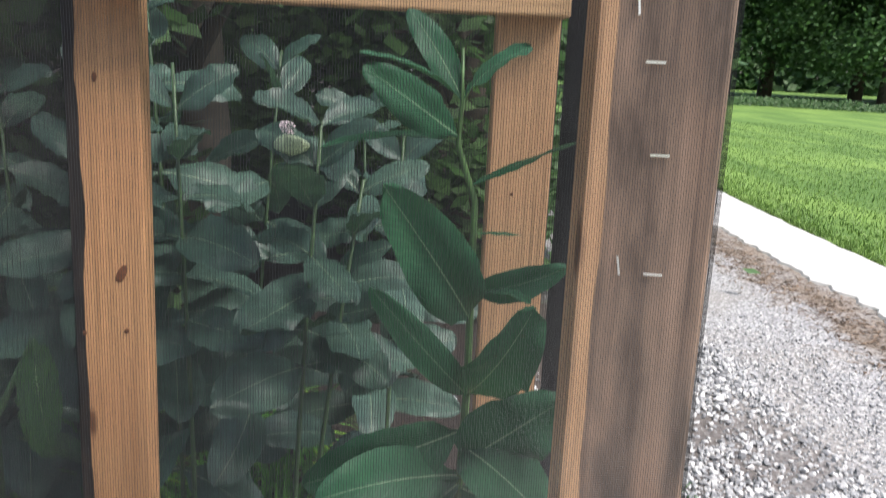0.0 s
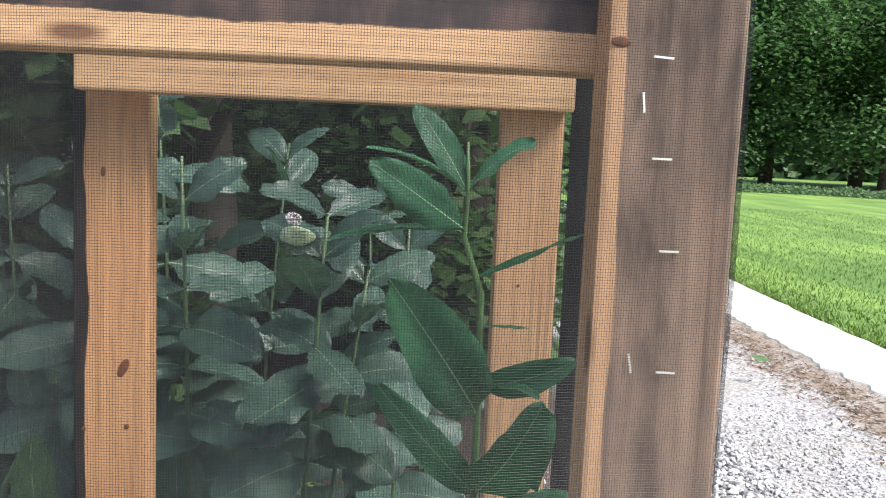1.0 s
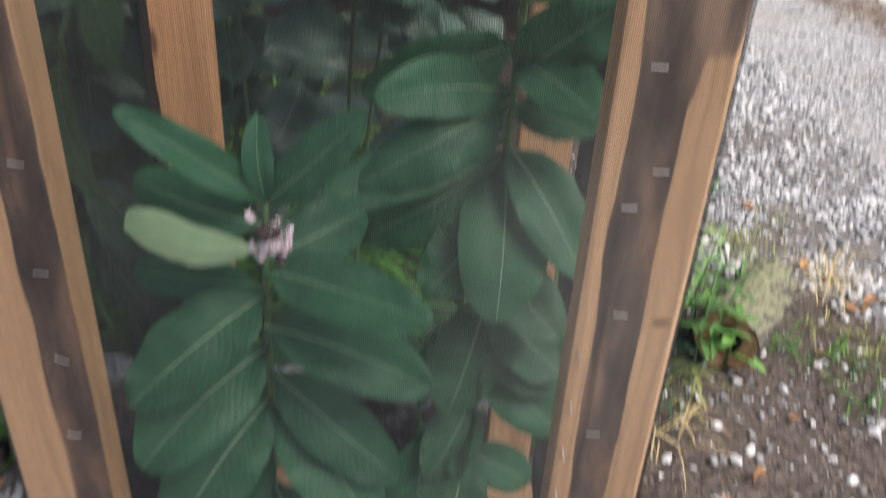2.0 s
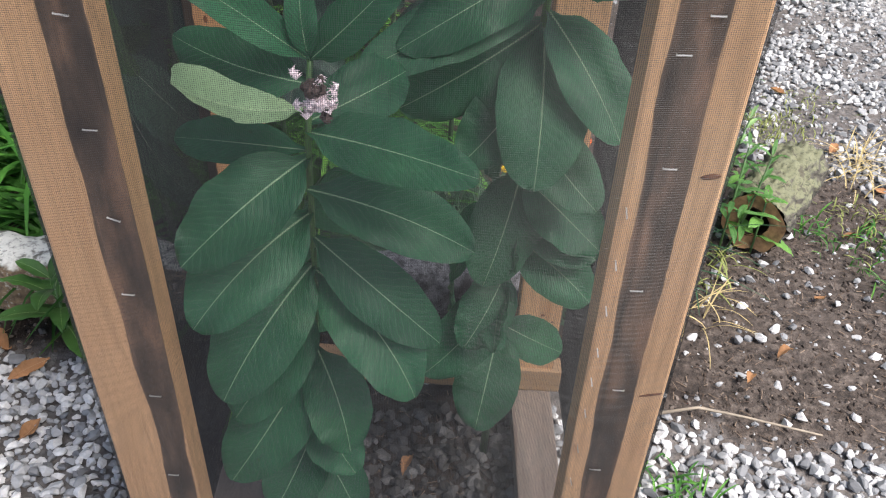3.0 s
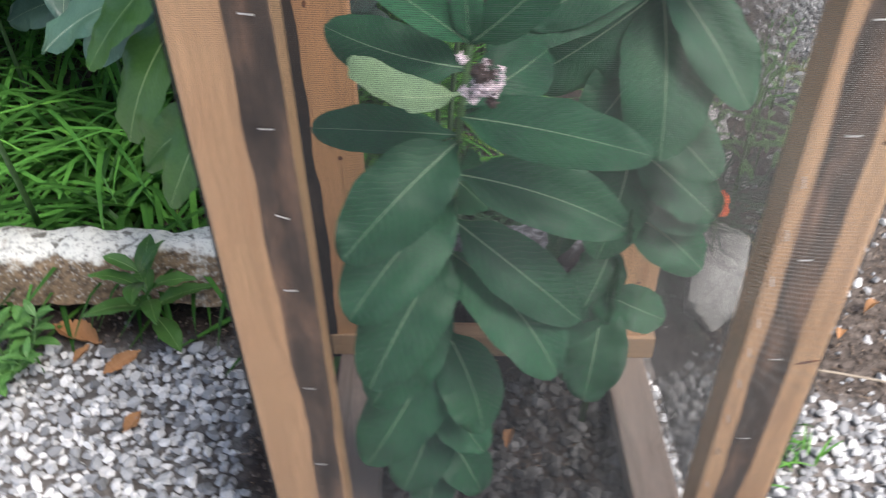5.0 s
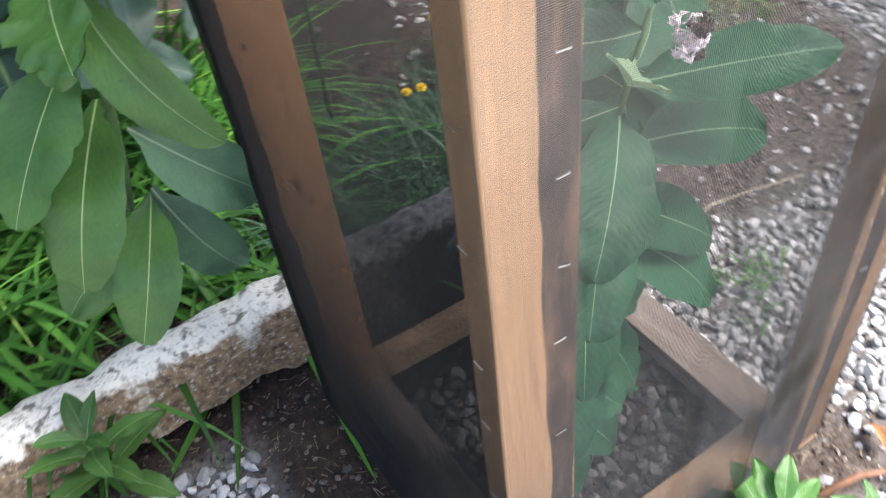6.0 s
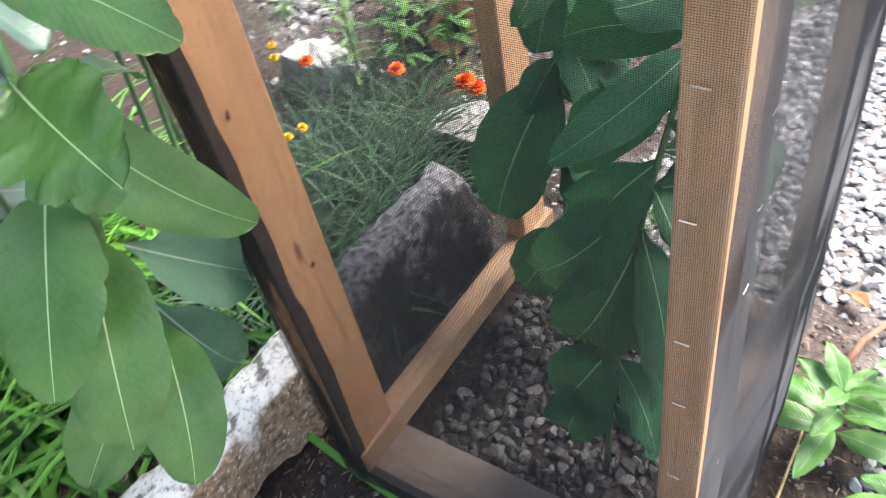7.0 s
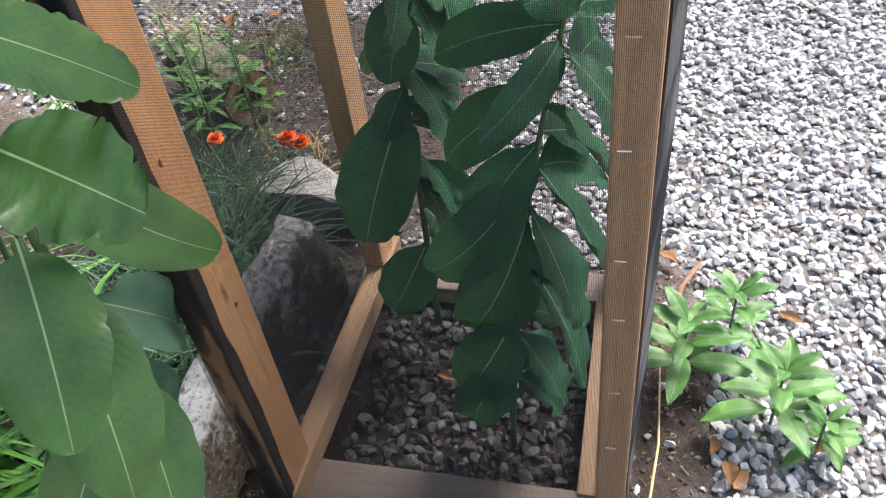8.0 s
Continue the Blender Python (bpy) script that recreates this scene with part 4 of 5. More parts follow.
def wild_milkweed(x, y, height, seed, group="milkweeds in the border", low=0.22):
    """A milkweed with crossed pairs of drooping leaves up a slightly leaning stalk."""
    r = random.Random(seed)
    p = thing("milkweed", "tall milkweed with broad green leaves in the border", "milkweed", group, (x, y, 0))
    lean = Vector((r.uniform(-0.12, 0.12), r.uniform(-0.15, 0.05), 0))
    pts = [Vector((x, y, -0.02)) + lean * (t ** 1.5) + Vector((0, 0, height * t)) for t in (0, 0.25, 0.5, 0.75, 1)]
    stem(p, pts, 0.006, 0.003, M_STEM_DARK)
    z, turn = low * height, r.uniform(0, 3)
    while z < height * 0.99:
        t = z / height
        at = Vector((x, y, 0)) + lean * (t ** 1.5) + Vector((0, 0, z))
        size = 0.25 * (1 - 0.55 * max(0, t - 0.55) / 0.45) * r.uniform(0.85, 1.1)
        for side in (0, math.pi):
            a = turn + side + r.uniform(-0.45, 0.45)
            droop = r.uniform(-0.6, 0.1) if t < 0.85 else r.uniform(0.2, 0.9)
            d = Vector((math.cos(a), math.sin(a), droop)).normalized()
            leaf(p, at, at + d * size, size * r.uniform(0.40, 0.52), (r.uniform(-0.5, 0.5), -0.6, 0.7), M_LEAF_SHADE)
        turn += math.pi / 2 + r.uniform(-0.2, 0.2)
        z += r.uniform(0.065, 0.10)
    if r.random() < 0.03:
        umbel(p, pts[-1] + Vector((0.02, -0.03, -0.02)), 0.022, 26, M_PETAL, seed)
    return p


rm = random.Random(12)
for i, (x, y, h) in enumerate(((0.18, 0.99, 1.22), (-0.02, 1.10, 1.30), (0.36, 1.18, 1.18), (-0.24, 1.02, 1.25))):
    wild_milkweed(x, y, h, 140 + i, low=0.62)
for i in range(12):
    x, y = -1.35 + (i % 8) * 0.24 + rm.uniform(-0.08, 0.08), 1.35 + (i // 8) * 0.42 + rm.uniform(-0.1, 0.1)
    if x > 0.25:
        y += 0.25
    wild_milkweed(x, y, rm.uniform(1.2, 1.6), 40 + i, low=0.25)


pod_plant = wild_milkweed(0.20, 0.97, 1.12, 177, low=0.75)
bm = bmesh.new()
bmesh.ops.create_uvsphere(bm, u_segments=16, v_segments=10, radius=1.0)
for v in bm.verts:
    v.co = Vector((v.co.x * 0.030, v.co.y * 0.014, v.co.z * 0.017 * (1 - 0.25 * v.co.x))) + Vector((0.195 - 0.20, 0.88 - 0.97, 1.157))
part("seed_pod", bm, M_POD, pod_plant, "pale green rounded pod", smooth=True)
umbel(pod_plant, (0.186, 0.885, 1.185), 0.014, 16, M_PETAL, 9)


# ---- garden border: edging, rocks, hollow log ----
def crust_material(name, top, side, dark, lo=0.72, grey_from=None):
    """White flaking crust on the upper side, bare brown weathered body below."""
    m, nt, b = mat(name, 0.9)
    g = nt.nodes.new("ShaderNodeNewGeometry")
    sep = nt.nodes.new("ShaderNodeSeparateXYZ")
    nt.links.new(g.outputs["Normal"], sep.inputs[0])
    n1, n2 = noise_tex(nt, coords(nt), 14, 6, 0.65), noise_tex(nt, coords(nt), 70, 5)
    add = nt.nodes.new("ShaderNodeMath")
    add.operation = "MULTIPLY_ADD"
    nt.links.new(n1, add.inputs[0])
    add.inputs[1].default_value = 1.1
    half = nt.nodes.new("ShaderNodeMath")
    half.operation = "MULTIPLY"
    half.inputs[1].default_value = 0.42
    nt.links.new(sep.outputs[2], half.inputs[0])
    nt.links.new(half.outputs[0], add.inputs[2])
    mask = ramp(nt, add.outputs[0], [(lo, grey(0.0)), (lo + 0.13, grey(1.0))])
    body = ramp(nt, n2, [(0.3, dark), (0.6, side), (0.8, tuple(c * 1.3 for c in side))])
    skin = ramp(nt, n2, [(0.32, tuple(c * 0.45 for c in top)), (0.45, tuple(c * 0.9 for c in top)), (0.8, top)])
    pits = ramp(nt, noise_tex(nt, coords(nt), 33, 5), [(0.57, grey(0.0)), (0.64, grey(0.85))])
    skin = mix(nt, pits, skin, (0.08, 0.07, 0.05))
    specks = ramp(nt, noise_tex(nt, coords(nt), 150, 4, 0.7), [(0.57, grey(0.0)), (0.64, grey(0.6))])
    skin = mix(nt, specks, skin, tuple(c * 0.22 for c in side))
    body = mix(nt, ramp(nt, noise_tex(nt, coords(nt), 120, 4, 0.7), [(0.55, grey(0.0)), (0.66, grey(0.7))]), body, tuple(c * 0.8 for c in top))
    # beyond grey_from, shade and the screens' dimming are painted into crust and body
    if grey_from is not None:
        px = nt.nodes.new("ShaderNodeSeparateXYZ")
        nt.links.new(coords(nt), px.inputs[0])
        wobbly = nt.nodes.new("ShaderNodeMath")
        wobbly.operation = "MULTIPLY_ADD"
        nt.links.new(n1, wobbly.inputs[0])
        wobbly.inputs[1].default_value = 0.25
        nt.links.new(px.outputs[0], wobbly.inputs[2])
        dimmed = ramp(nt, wobbly.outputs[0], [(grey_from, grey(0.0)), (grey_from + 0.12, grey(1.0))])
        skin = mix(nt, dimmed, skin, ramp(nt, n2, [(0.35, (0.04, 0.04, 0.04)), (0.5, (0.16, 0.16, 0.17)), (0.75, (0.30, 0.30, 0.31))]))
        body = mix(nt, dimmed, body, (0.014, 0.013, 0.013))
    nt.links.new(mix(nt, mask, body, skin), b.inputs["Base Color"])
    bump(nt, b, mix(nt, 0.5, n1, n2), 0.9, 0.010)
    return m


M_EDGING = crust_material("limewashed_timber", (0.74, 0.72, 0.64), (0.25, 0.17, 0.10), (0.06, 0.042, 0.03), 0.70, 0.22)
M_ROCK = plain("pale_limestone", (0.43, 0.42, 0.395), 0.9, scale=26, vary=0.35, relief=0.9)
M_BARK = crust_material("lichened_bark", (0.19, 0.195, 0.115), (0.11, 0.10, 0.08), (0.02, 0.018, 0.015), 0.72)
M_ENDGRAIN = plain("cut_wood", (0.42, 0.235, 0.115), 0.8, scale=45, vary=0.6, relief=0.6)
M_HEART = plain("rotten_heart", (0.07, 0.042, 0.026), 0.9, scale=60, vary=0.4, relief=0.6)


def rough_beam(name, path, half_w, material, label, category, seed=0, steps=190, wob=0.012):
    bm = bmesh.new()
    pts, tall = [Vector(p[:3]) for p in path], [p[3] for p in path]
    rings = []
    prof = [(-1, 0.0), (-1.02, 0.5), (-0.97, 0.86), (-0.72, 1.0), (0.1, 1.02), (0.6, 0.98), (0.93, 0.86), (1.02, 0.5), (1, 0.0)]
    for i in range(steps + 1):
        t = i / steps * (len(pts) - 1)
        k = min(int(t), len(pts) - 2)
        p = pts[k].lerp(pts[k + 1], t - k)
        d = (pts[k + 1] - pts[k]).normalized()
        s = Vector((-d.y, d.x, 0))
        end = min(1.0, 0.75 + 0.25 * min(i, steps - i) / 3)
        ring = []
        height = tall[k] + (tall[k + 1] - tall[k]) * (t - k)
        foot = 0.7 * max(0.0, min(1.0, p.x / 0.25))
        for a, b in prof:
            if a < 0:
                a -= foot * max(0.0, 0.9 - b)
            q = p + s * (a * half_w * end) + Vector((0, 0, b * height * end - 0.02))
            q += noise.noise_vector(q * 9 + Vector((seed, 0, 0))) * wob + noise.noise_vector(q * 24 + Vector((seed, 3, 0))) * wob * 0.55 + noise.noise_vector(q * 70) * wob * 0.2
            ring.append(bm.verts.new(q))
        rings.append(ring)
    for a, b in zip(rings, rings[1:]):
        for j in range(len(prof) - 1):
            bm.faces.new((a[j], b[j], b[j + 1], a[j + 1]))
    bm.faces.new(rings[0])
    bm.faces.new(rings[-1][::-1])
    bmesh.ops.recalc_face_normals(bm, faces=bm.faces)
    return tagged(mesh_object(name, bm, material, smooth=True), label, category)


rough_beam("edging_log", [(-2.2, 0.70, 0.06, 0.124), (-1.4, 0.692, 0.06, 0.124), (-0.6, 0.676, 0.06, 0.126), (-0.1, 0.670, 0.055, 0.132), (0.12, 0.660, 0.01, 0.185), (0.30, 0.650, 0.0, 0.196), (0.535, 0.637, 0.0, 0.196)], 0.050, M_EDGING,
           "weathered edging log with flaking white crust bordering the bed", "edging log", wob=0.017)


def boulder(x, y, sx, sy, sz, seed, label, turn=0.0):
    bm = bmesh.new()
    bmesh.ops.create_icosphere(bm, subdivisions=4, radius=1.0)
    rc = random.Random(seed)
    chips = [Vector((rc.gauss(0, 1), rc.gauss(0, 1), rc.gauss(0, 0.5))).normalized() for _ in range(13)]
    for v in bm.verts:
        c = v.co.copy()
        f = 1 + 0.30 * noise.noise(c * 1.3 + Vector((seed, 0, 0))) + 0.12 * noise.noise(c * 4 + Vector((seed, 5, 0))) + 0.04 * noise.noise(c * 12)
        c = Vector((c.x * f, c.y * f, max(-0.2, min(0.72, c.z * f))))
        for q in chips:
            over = c.dot(q) - 0.62
            if over > 0:
                c -= q * over * 0.94
        v.co = Vector((c.x * sx, c.y * sy, c.z * sz)) + noise.noise_vector(c * 9 + Vector((seed, 2, 0))) * 0.004
    bmesh.ops.rotate(bm, cent=(0, 0, 0), matrix=Matrix.Rotation(radians(turn), 3, "Z"), verts=bm.verts)
    bmesh.ops.translate(bm, vec=(x, y, 0.01), verts=bm.verts)
    return tagged(mesh_object("rock", bm, M_ROCK), label, "rock", "rocks in the bed")


boulder(0.745, 0.70, 0.085, 0.215, 0.10, 3, "pale angular limestone rock lying in the bed", -20)
boulder(0.83, 1.22, 0.13, 0.17, 0.12, 8, "pale limestone rock behind the marigolds")


def hollow_log():
    """A short hollow log lying on its side, bark outside and cut wood at its end."""
    log = thing("hollow_log", "short hollow lichened log lying on its side with a sprout inside", "log", at=(1.2, 1.18, 0))
    a, b = Vector((1.055, 0.975, 0.068)) - log.location, Vector((1.24, 1.235, 0.066)) - log.location
    d = (b - a).normalized()
    x = Vector((d.y, -d.x, 0)).normalized()
    y = x.cross(d)

    def shell(r, reverse, n=40, m=24):
        bm = bmesh.new()
        rings = []
        for i in range(m + 1):
            ring = []
            for k in range(n):
                t = 2 * math.pi * k / n
                c = a.lerp(b, i / m)
                w = r * (1 + 0.14 * noise.noise(Vector((math.cos(t) * 2, math.sin(t) * 2, i * 0.12))) + 0.15 * noise.noise(Vector((math.cos(t) * 7, math.sin(t) * 7, i * 0.22))) + 0.09 * noise.noise(Vector((math.cos(t) * 16, math.sin(t) * 16, i * 0.5))))
                ring.append(bm.verts.new(c + (x * math.cos(t) + y * math.sin(t)) * w))
            rings.append(ring)
        for p, q in zip(rings, rings[1:]):
            for k in range(n):
                f = (p[k], p[(k + 1) % n], q[(k + 1) % n], q[k])
                bm.faces.new(f[::-1] if reverse else f)
        if not reverse:
            bm.faces.new(rings[-1])
        return bm, rings[0]
    bm, _ = shell(0.074, False, 72, 48)
    part("bark", bm, M_BARK, log, "grey bark with yellow-green lichen", smooth=True)
    bm, _ = shell(0.036, True)
    part("hollow", bm, M_HEART, log, "dark hollow heart", smooth=True)
    bm = bmesh.new()
    outer, inner = [], []
    for k in range(40):
        t = 2 * math.pi * k / 40
        e = x * math.cos(t) + y * math.sin(t)
        outer.append(bm.verts.new(a + e * 0.072 * (1 + 0.14 * noise.noise(Vector((math.cos(t) * 2, math.sin(t) * 2, 0)))) - d * 0.003))
        inner.append(bm.verts.new(a + e * 0.035 * (1 + 0.2 * noise.noise(Vector((math.cos(t) * 2, math.sin(t) * 2, 0)))) + d * 0.004))
    for k in range(40):
        bm.faces.new((outer[k], outer[(k + 1) % 40], inner[(k + 1) % 40], inner[k]))
    part("cut_end", bm, M_ENDGRAIN, log, "orange-brown sawn end grain")
    return log


hollow_log()


# ---- small leafy plants ----
def rosette_weed(x, y, height, spread, seed, label, shoots=1, material=None, group="young weeds in the gravel", levels=6, slim=0.37):
    r = random.Random(seed)
    p = thing("weed", label, "weed", group, (x, y, 0))
    for s in range(shoots):
        a0 = r.uniform(0, 6.28)
        off = Vector((math.cos(a0), math.sin(a0), 0)) * (0.05 * s)
        top = Vector((x, y, height * (1 - 0.15 * s))) + off * 1.6
        base = Vector((x, y, -0.01)) + off * 0.4
        stem(p, [base, base.lerp(top, 0.5) + off * 0.2, top], 0.003, 0.002)
        turn = r.uniform(0, 3)
        for k in range(levels):
            t = 0.35 + 0.65 * k / (levels - 1)
            at = base.lerp(top, t)
            ln = spread * (1.0 - 0.4 * (k / (levels - 1)) ** 2) * r.uniform(0.85, 1.1)
            n = 2 if k < levels - 1 else 3
            for j in range(n):
                a = turn + 2 * math.pi * j / n + r.uniform(-0.25, 0.25)
                lift = -0.35 + 0.9 * t + r.uniform(-0.15, 0.15)
                d = Vector((math.cos(a), math.sin(a), lift)).normalized()
                leaf(p, at, at + d * ln, ln * slim * r.uniform(0.87, 1.13), (0, 0, 1), material or M_LEAF_BRIGHT, 0.1, 0.15, 0.75)
            turn += 1.45
    return p


rosette_weed(0.355, -0.085, 0.14, 0.108, 11, "bright green young weed sprouting in soil by the cage", 1)
rosette_weed(0.440, -0.165, 0.13, 0.09, 19, "slender bright green weed sprouting at the edge of the soil", 1)
rosette_weed(0.275, -0.225, 0.14, 0.115, 12, "bright green young weed sprouting through gravel", 1)
rosette_weed(0.235, -0.290, 0.08, 0.07, 13, "small bright green weed sprouting through gravel", 1)
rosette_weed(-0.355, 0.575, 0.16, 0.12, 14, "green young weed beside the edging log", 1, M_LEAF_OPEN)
rosette_weed(-0.62, 0.50, 0.12, 0.07, 15, "light green weed at the foot of the edging", 3)
rosette_weed(-0.70, 0.42, 0.10, 0.07, 16, "light green weed spreading over gravel", 3)
rosette_weed(1.065, 0.965, 0.13, 0.085, 17, "light green sprout growing out of the hollow log", 1, M_LEAF_YOUNG, levels=3)
rosette_weed(1.02, 1.10, 0.16, 0.065, 18, "light green sprout beside the hollow log", 1, M_LEAF_YOUNG, levels=4)


def strap(r, sx, sy, length, width, spread, droop):
    """One arching strap leaf: its corners, faces and own length and breadth."""
    a = r.uniform(0, 2 * math.pi)
    p = Vector((sx + r.gauss(0, spread), sy + r.gauss(0, spread), -0.01))
    ln, w = length * r.uniform(0.55, 1.15), width * r.uniform(0.7, 1.3)
    out = Vector((math.cos(a), math.sin(a), 0))
    side = Vector((-out.y, out.x, 0))
    rise = r.uniform(0.55, 1.25)
    n = 7
    V, Fs, U = [], [], []
    for i in range(n + 1):
        t = i / n
        ang = rise - droop * 1.9 * t * r.uniform(0.9, 1.1)
        if i:
            p = p + (out * math.cos(ang) + Vector((0, 0, math.sin(ang)))) * (ln / n)
            if p.z < 0.004:
                p.z = 0.004
        h = w / 2 * (1 - t ** 3) + 0.0004
        V += [p - side * h + Vector((0, 0, h * 0.35)), p.copy(), p + side * h + Vector((0, 0, h * 0.35))]
        U += [(t, 0.1), (t, 0.5), (t, 0.9)]
    for i in range(n):
        o = 3 * i
        Fs += [(o, o + 1, o + 4, o + 3), (o + 1, o + 2, o + 5, o + 4)]
    return V, Fs, U


def blades(name, label, category, spots, count, length, width, seed, material, spread=0.06, droop=0.9, kind="stuff", group=""):
    """Arching strap leaves in one mesh, in tufts at the given spots."""
    r = random.Random(seed)
    V, Fs, U = [], [], []
    for sx, sy in spots:
        for _ in range(count):
            v, f, u = strap(r, sx, sy, length, width, spread, droop)
            o = len(V)
            V += v
            U += u
            Fs += [tuple(k + o for k in face) for face in f]
    return tagged(new(name, mesh_from(name, V, Fs, U, material)), label, category, group, kind)


def daylily(x, y, seed):
    """A clump of separate arching blades."""
    r = random.Random(seed)
    p = thing("daylily", "clump of arching green daylily blades behind the edging", "daylily", "daylilies behind the edging", (x, y, 0))
    for _ in range(17):
        ob = new("blade", mesh_from("blade", *strap(r, 0, 0, 0.52, 0.015, 0.05, 0.9), M_GRASS))
        ob.parent = p


rg = random.Random(77)
for i in range(30):
    daylily(rg.uniform(-1.25, 0.10), rg.uniform(0.88, 1.35), 210 + i)
blades("border_grass", "tall green grass filling the back of the border", "grass", [(rg.uniform(-1.6, 0.1), rg.uniform(1.2, 2.6)) for _ in range(40)], 22, 0.62, 0.012, 22, M_GRASS, 0.09)
blades("grass_tuft", "thin green grass beside the edging log", "grass", [(-0.30, 0.80), (-0.45, 0.80), (-0.22, 0.80), (-0.55, 0.80), (-0.38, 0.79), (-0.66, 0.79), (-0.74, 0.80), (-0.50, 0.79)], 6, 0.36, 0.011, 23, M_GRASS, 0.03)
M_STRAW = plain("dry_straw", (0.46, 0.36, 0.17), 0.8, scale=50, vary=0.3)
M_YELLOWGREEN = plain("yellowing_grass", (0.21, 0.24, 0.065), 0.7, scale=50, vary=0.3)
blades("dry_grass", "tufts of yellowed dry grass on bare soil", "dry grass", [(1.46, 1.36), (1.50, 1.42), (1.43, 1.30), (0.90, 0.72)], 20, 0.13, 0.0022, 24, M_STRAW, 0.03, 0.6)
blades("yellow_sprouts", "yellow-green grass sprouts by the hollow log", "grass", [(0.95, 0.84), (0.98, 0.90)], 9, 0.12, 0.003, 25, M_YELLOWGREEN, 0.02, 0.6)
blades("moss_sprouts", "low yellow-green moss and sprouts in gravel", "moss", [(1.24, 1.52), (1.30, 1.60), (1.22, 1.62), (1.36, 1.56), (1.28, 1.45), (1.45, 1.72), (1.40, 1.0), (1.47, 1.06), (1.52, 0.98), (1.36, 1.12)], 40, 0.030, 0.0022, 28, M_YELLOWGREEN, 0.045, 0.5)
blades("bright_grass", "tall light green grass behind the border edging", "grass", [(rg.uniform(-0.1, 0.14), rg.uniform(1.15, 1.7)) for _ in range(16)], 26, 0.5, 0.010, 29, M_GRASS, 0.06, 0.6)
blades("gravel_grass", "sparse green sprouts among gravel and moss", "grass", [(1.28, 0.98), (1.22, 1.05), (1.38, 1.02), (1.05, 1.55), (1.12, 1.62), (1.18, 1.75), (1.30, 1.9), (0.74, 0.30), (0.71, 0.27), (1.45, 0.9), (1.33, 0.85)], 20, 0.05, 0.0035, 26, M_GRASS, 0.035, 0.5)
# plants behind the cage: feathery marigold greens
M_FEATHER = plain("feathery_green", (0.018, 0.062, 0.024), 0.6, scale=60, vary=0.3)
for i, spot in enumerate([(0.60, 0.86), (0.52, 0.95), (0.70, 0.92), (0.42, 0.90), (0.62, 1.04), (0.36, 0.98), (0.78, 0.98), (0.48, 0.84), (0.30, 0.84), (0.25, 0.92), (0.55, 0.80), (0.40, 0.80), (0.20, 0.84)]):
    blades("marigold_plant", "dark feathery marigold foliage behind the cage", "marigold", [spot], 110, 0.27, 0.004, 270 + i, M_FEATHER, 0.06, 0.55, kind="", group="marigold plants behind the cage")

M_ORANGE = plain("orange_petal", (0.95, 0.16, 0.01), 0.6, scale=90, vary=0.2)
M_YELLOW = plain("yellow_petal", (0.9, 0.62, 0.02), 0.6, scale=90, vary=0.2)


def blossom(x, y, z, radius, material, name, label, category, seed, group=""):
    """A ruffled double flower on a thin stalk."""
    r = random.Random(seed)
    p = thing(name, label, category, group, (x, y, 0))
    stem(p, [(x + 0.02, y + 0.02, -0.01), (x + 0.01, y + 0.01, z * 0.5), (x, y, z)], 0.0011, 0.0008)
    bm = bmesh.new()
    for ring, (n, tilt, ln) in enumerate(((15, -0.15, 1.0), (14, 0.25, 0.95), (12, 0.6, 0.85), (10, 0.95, 0.75), (7, 1.3, 0.62))):
        for k in range(n):
            a = 2 * math.pi * k / n + ring * 0.4 + r.uniform(-0.15, 0.15)
            d = Vector((math.cos(a) * math.cos(tilt), math.sin(a) * math.cos(tilt), math.sin(tilt)))
            s = Vector((-math.sin(a), math.cos(a), 0))
            o = Vector((0, 0, z))
            q = [o, o + d * radius * ln * 0.7 - s * radius * 0.3, o + d * radius * ln + Vector((0, 0, r.uniform(-0.15, 0.15) * radius)), o + d * radius * ln * 0.7 + s * radius * 0.3]
            bm.faces.new([bm.verts.new(v) for v in q])
    part("flower", bm, material, p)
    return p


for i, (x, y, z, rad) in enumerate(((0.713, 0.884, 0.195, 0.020), (0.722, 0.722, 0.198, 0.024), (0.716, 0.692, 0.194, 0.021), (0.666, 1.09, 0.20, 0.018))):
    blossom(x, y, z, rad, M_ORANGE, "marigold", "bright orange marigold flower above feathery leaves", "marigold", 60 + i, "marigolds behind the cage")
for i, (x, y, z) in enumerate(((0.48, 0.95, 0.20), (0.69, 1.21, 0.20), (0.665, 1.185, 0.19), (0.455, 0.97, 0.19))):
    blossom(x, y, z, 0.012, M_YELLOW, "yellow_flower", "small yellow wildflower on a thin stalk", "wildflower", 70 + i, "yellow flowers behind the cage")
for i, (x, y, h) in enumerate(((0.86, 0.98, 0.34), (0.93, 1.06, 0.36), (0.98, 0.94, 0.28), (0.84, 1.12, 0.3))):
    rosette_weed(x, y, h, 0.075, 80 + i, "thin green seedling behind the marigolds", 2, M_LEAF_PALE if i % 2 else M_LEAF_BRIGHT, "seedlings behind the cage", 8, 0.2)


